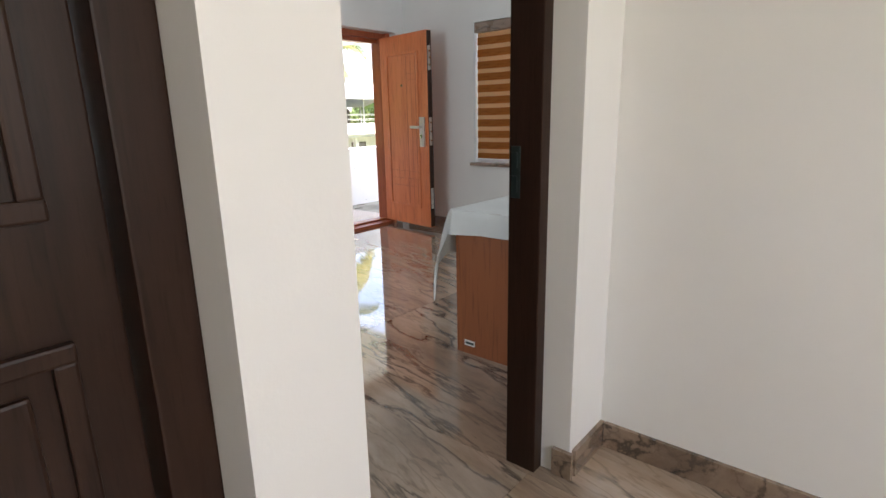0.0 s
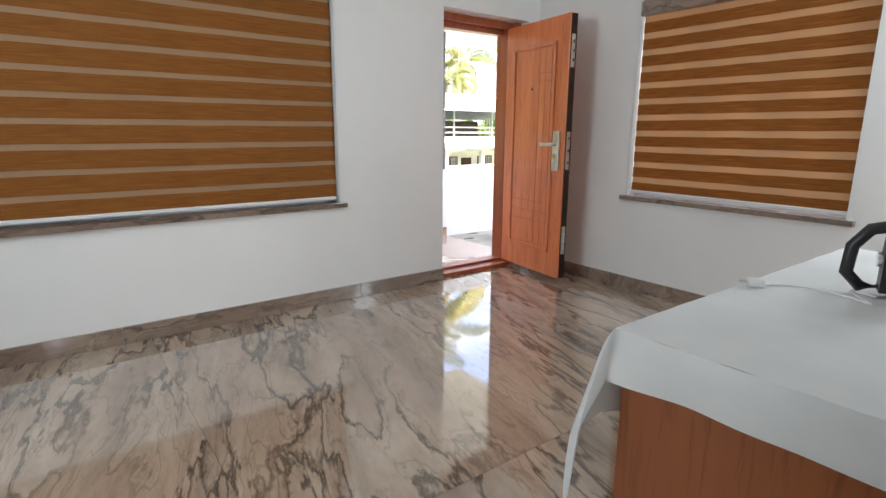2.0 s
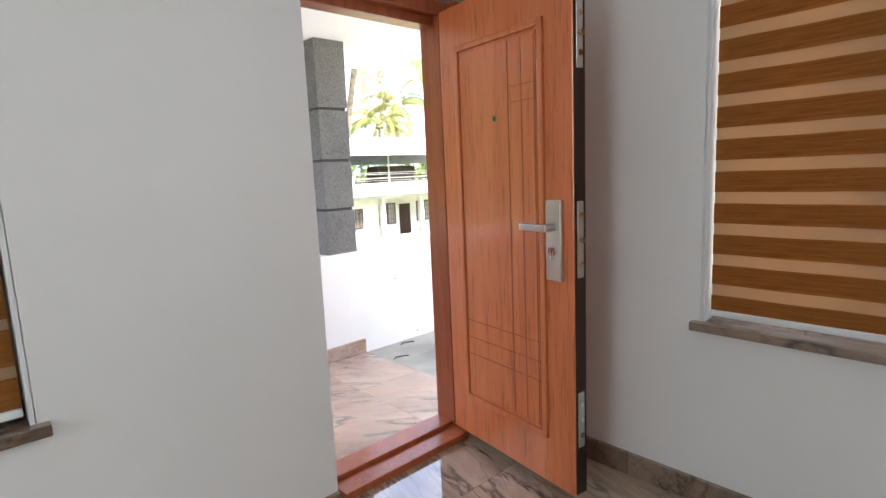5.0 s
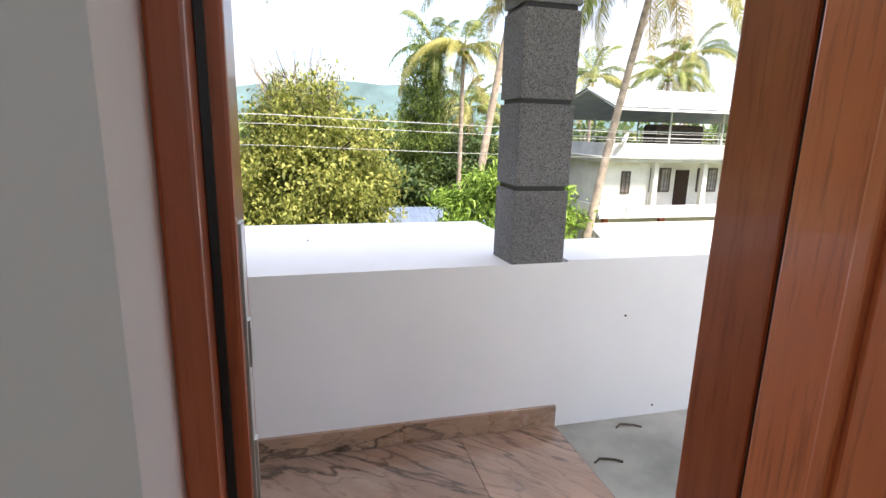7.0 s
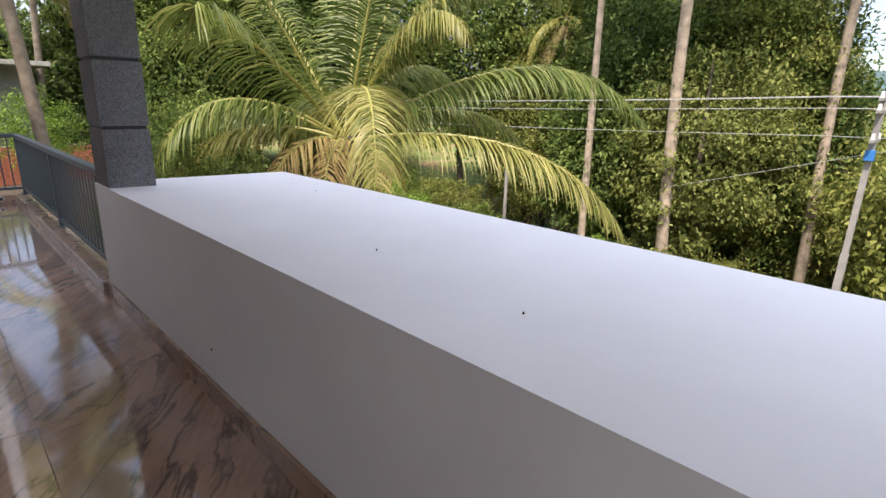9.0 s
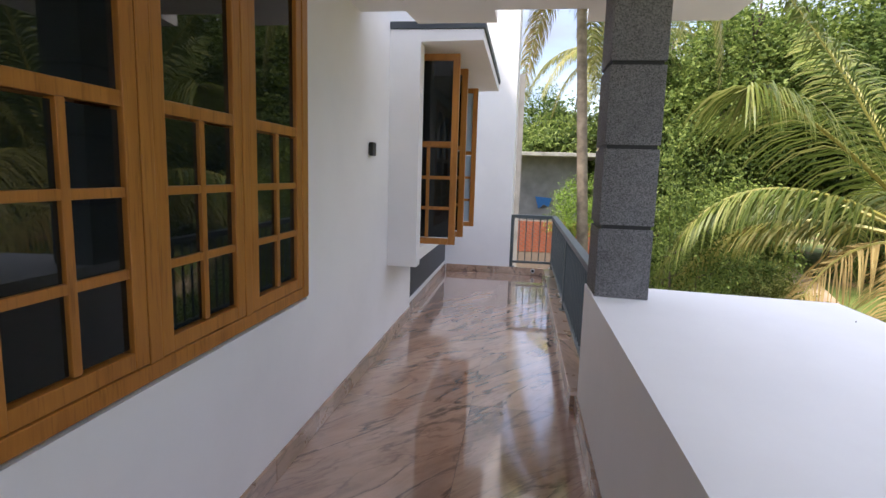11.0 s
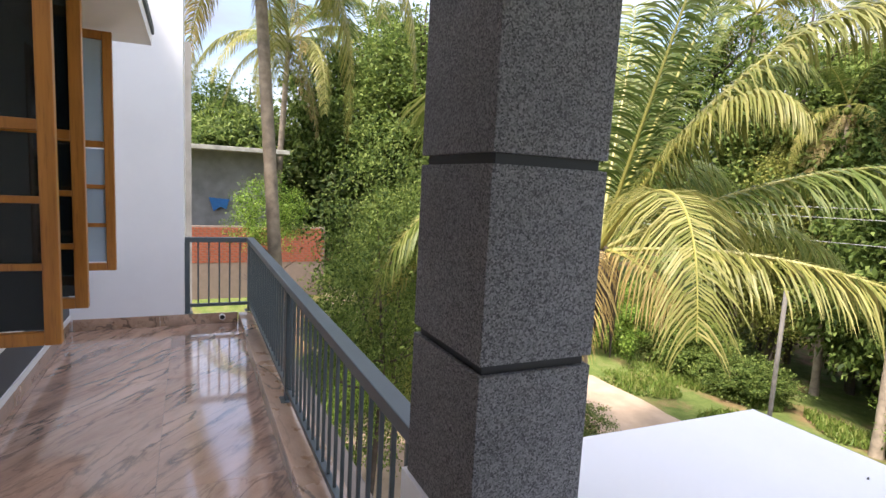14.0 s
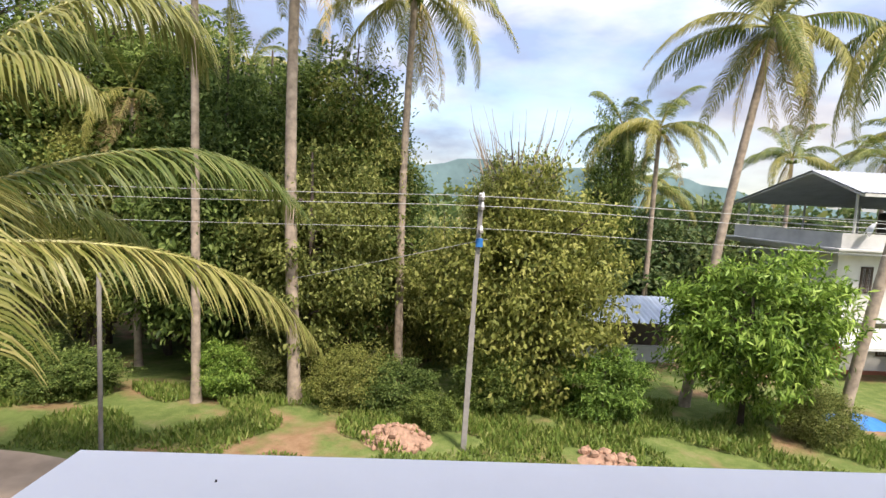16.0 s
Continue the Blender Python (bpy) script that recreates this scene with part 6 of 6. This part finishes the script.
    part("door", Shape().box(x0 + 4.4, x0 + 5.3, y0 + 0.74, y0 + 0.8, g, g + 2.0, 0.01), M_DARKWOOD, root)
    # sheet roof on steel posts
    ey, ry, by = y0 - 1.0, y0 + 1.9, y1 + 0.8
    ez, rz, bz = 2.45, 3.45, 2.0

    def sheet(ya, za, yb, zb):
        vs, fs = [], []
        n = 120
        for i in range(n + 1):
            x = x0 - 0.3 + (x1 - x0 + 0.6) * i / n
            b = 0.035 * (i % 2)
            vs.extend([(x, ya, za + b), (x, yb, zb + b)])
        fs = [(2 * i, 2 * i + 2, 2 * i + 3, 2 * i + 1) for i in range(n)]
        return Shape().add(vs, fs)
    part("roof", sheet(ey, ez, ry, rz), M_SHEET, root, "grey corrugated roof sheets")
    part("roof", sheet(ry, rz, by, bz), M_SHEET, root, "grey corrugated roof sheets")
    part("eave_beam", Shape().box(x0 - 0.2, x1, ey + 0.02, ey + 0.12, ez - 0.14, ez - 0.02).tube([(x0 - 0.2, ey + 0.1, ez - 0.1), (x0 - 0.2, ry, rz - 0.1), (x0 - 0.2, by, bz - 0.1)], 0.05, 6), M_HOUSEGREY, root)
    for i in range(5):
        x = x0 + 0.1 + 3.0 * i
        part("roof_post", Shape().tube([(x, y0 - 0.28, sl + 0.14), (x, y0 - 0.28, ez + 0.12)], 0.05, 8), M_HOUSEGREY, root)
        part("roof_post", Shape().tube([(x, y1 - 0.3, sl + 0.14), (x, y1 - 0.3, bz + 0.1)], 0.05, 8), M_HOUSEGREY, root)
    rail = Shape()
    for z in (sl + 1.0, sl + 1.3):
        rail.tube([(x0 - 0.32, y0 - 0.28, z), (x1, y0 - 0.28, z)], 0.025, 6).tube([(x0 - 0.32, y0 - 0.28, z), (x0 - 0.32, y1, z)], 0.025, 6)
    part("terrace_rail", rail, M_HOUSEGREY, root)
    part("stored_firewood", Shape().box(x0 + 4.0, x0 + 7.0, y0 + 2.0, y0 + 3.2, sl + 0.14, sl + 1.7, 0.2), M_BARKD, root, "dark heap stored on the terrace")
    dish = Shape().tube([(x0 + 0.4, y0 - 0.6, sl + 1.0), (x0 + 0.42, y0 - 0.66, sl + 0.98), (x0 + 0.5, y0 - 0.72, sl + 0.95)], [0.05, 0.22, 0.32], 18, False)
    part("satellite_dish", dish.tube([(x0 + 0.4, y0 - 0.4, sl + 0.7), (x0 + 0.4, y0 - 0.6, sl + 1.0)], 0.02, 6), M_WHITEALU, root, "small pale satellite dish")
    return root


white_house()
structure("house_yard", box(12, 26, 17.8, 23.2, gz(14, 21) - 0.4, gz(14, 21) - 0.05), M_BRICK, "reddish paved yard before the white house", "pavement")

# neighbour: red brick compound wall and grey shed
def brick_wall():
    x, ya, yb = -22.0, -3.0, 5.4
    z0 = -2.2
    root = tagged(new("brick_wall", box(x - 0.10, x + 0.09, ya, yb, z0 - 0.5, -0.32).mesh("brick_wall", M_MORTAR)), "red brick compound wall behind the garden", "wall", "", "structure")
    me = box(-0.006, 0.006, -0.108, 0.108, -0.033, 0.033, 0.003).mesh("brick", M_BRICK)
    for r in range(14):
        n = int((yb - ya) / 0.236)
        for k in range(n):
            y = ya + 0.12 + k * 0.236 + (0.118 if r % 2 else 0)
            if y < yb - 0.1 and 1.0 < y + 0.4 and r * n + k < 900 and y > 0.2:
                part("brick", me, None, root, m=Matrix.Translation((x + 0.094, y, -0.36 - 0.036 - r * 0.083)))
    return root


brick_wall()
gs = thing("grey_shed", "weathered grey cement outbuilding with flat slab roof", "outbuilding")
part("wall", Shape().box(-27, -23.2, -3.5, 3.6, -2.6, 2.12), M_GREYWALL, gs)
part("roof_slab", Shape().box(-27.5, -22.2, -4, 4.2, 2.12, 2.26, 0.01), M_CONCRETE, gs, "stained concrete roof slab")
structure("neighbour_wall", Shape().box(-16.5, -13.0, -4.0, 1.10, -4.7, 3.3).box(-13.0, -12.95, 0.7, 1.15, -1.0, 3.4), M_GREYWALL, "grey neighbouring wall edge beyond the balcony end", "wall")
bc = thing("hanging_blue_cloth", "small blue cloth hung before the grey outbuilding", "cloth", m=pose(-23.1, 2.0, 0.35))
part("cloth", Shape().prism([(-0.3, 0.2), (0.35, 0.15), (0.25, -0.2), (0.05, -0.1), (-0.15, -0.28)], "x", -0.02, 0.02), M_BLUE, bc)
tp = thing("blue_tarpaulin", "crumpled blue tarpaulin on the ground", "tarpaulin", m=Matrix.Translation((9.6, 16.4, gz(9.6, 16.4))))
part("sheet", Shape().add([(0.9 * math.cos(k * 0.52) * (1 + 0.2 * (k % 2)), 0.7 * math.sin(k * 0.52), 0.02) for k in range(12)] + [(0, 0, 0.3)], [(k, (k + 1) % 12, 12) for k in range(12)]), M_BLUE, tp)
# wooded hill on the skyline, distance haze mixed into its colour
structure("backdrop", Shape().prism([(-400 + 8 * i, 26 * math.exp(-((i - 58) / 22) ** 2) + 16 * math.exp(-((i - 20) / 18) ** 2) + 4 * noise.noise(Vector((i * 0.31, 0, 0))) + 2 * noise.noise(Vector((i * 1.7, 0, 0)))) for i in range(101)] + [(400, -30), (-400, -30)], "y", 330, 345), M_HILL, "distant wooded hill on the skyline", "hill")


def far_woods():
    """Treetops beyond the plantation, uneven clumps of leaves."""
    rng = np.random.default_rng(5)
    cs, az = [], []
    for i in range(260):
        a = rng.uniform(-2.0, 1.2)
        d = rng.uniform(48, 140)
        x, y = -4 + d * math.sin(a), 4 + d * math.cos(a)
        h = rng.uniform(4.5, 8.5) + (3 if d > 80 else 0)
        z = gz(x, y)
        n = 46
        o = rng.normal(size=(n, 3))
        o /= np.linalg.norm(o, axis=1, keepdims=True)
        o *= rng.uniform(0.5, 1.0, (n, 1))
        cs.append(np.array([x, y, z + h * 0.6]) + o * np.array([2.8, 2.8, h * 0.45]))
    c = np.concatenate(cs)
    m = len(c)
    ob = new("far_woods", cards("far_woods", c, rng.normal(size=(m, 3)), rng.normal(size=(m, 3)), 1.5 * rng.uniform(0.6, 1.3, m), 0.9 * rng.uniform(0.6, 1.3, m), M_LEAF_FAR))
    tagged(ob, "distant green treetops of the plantation", "trees", "", "stuff")


far_woods()
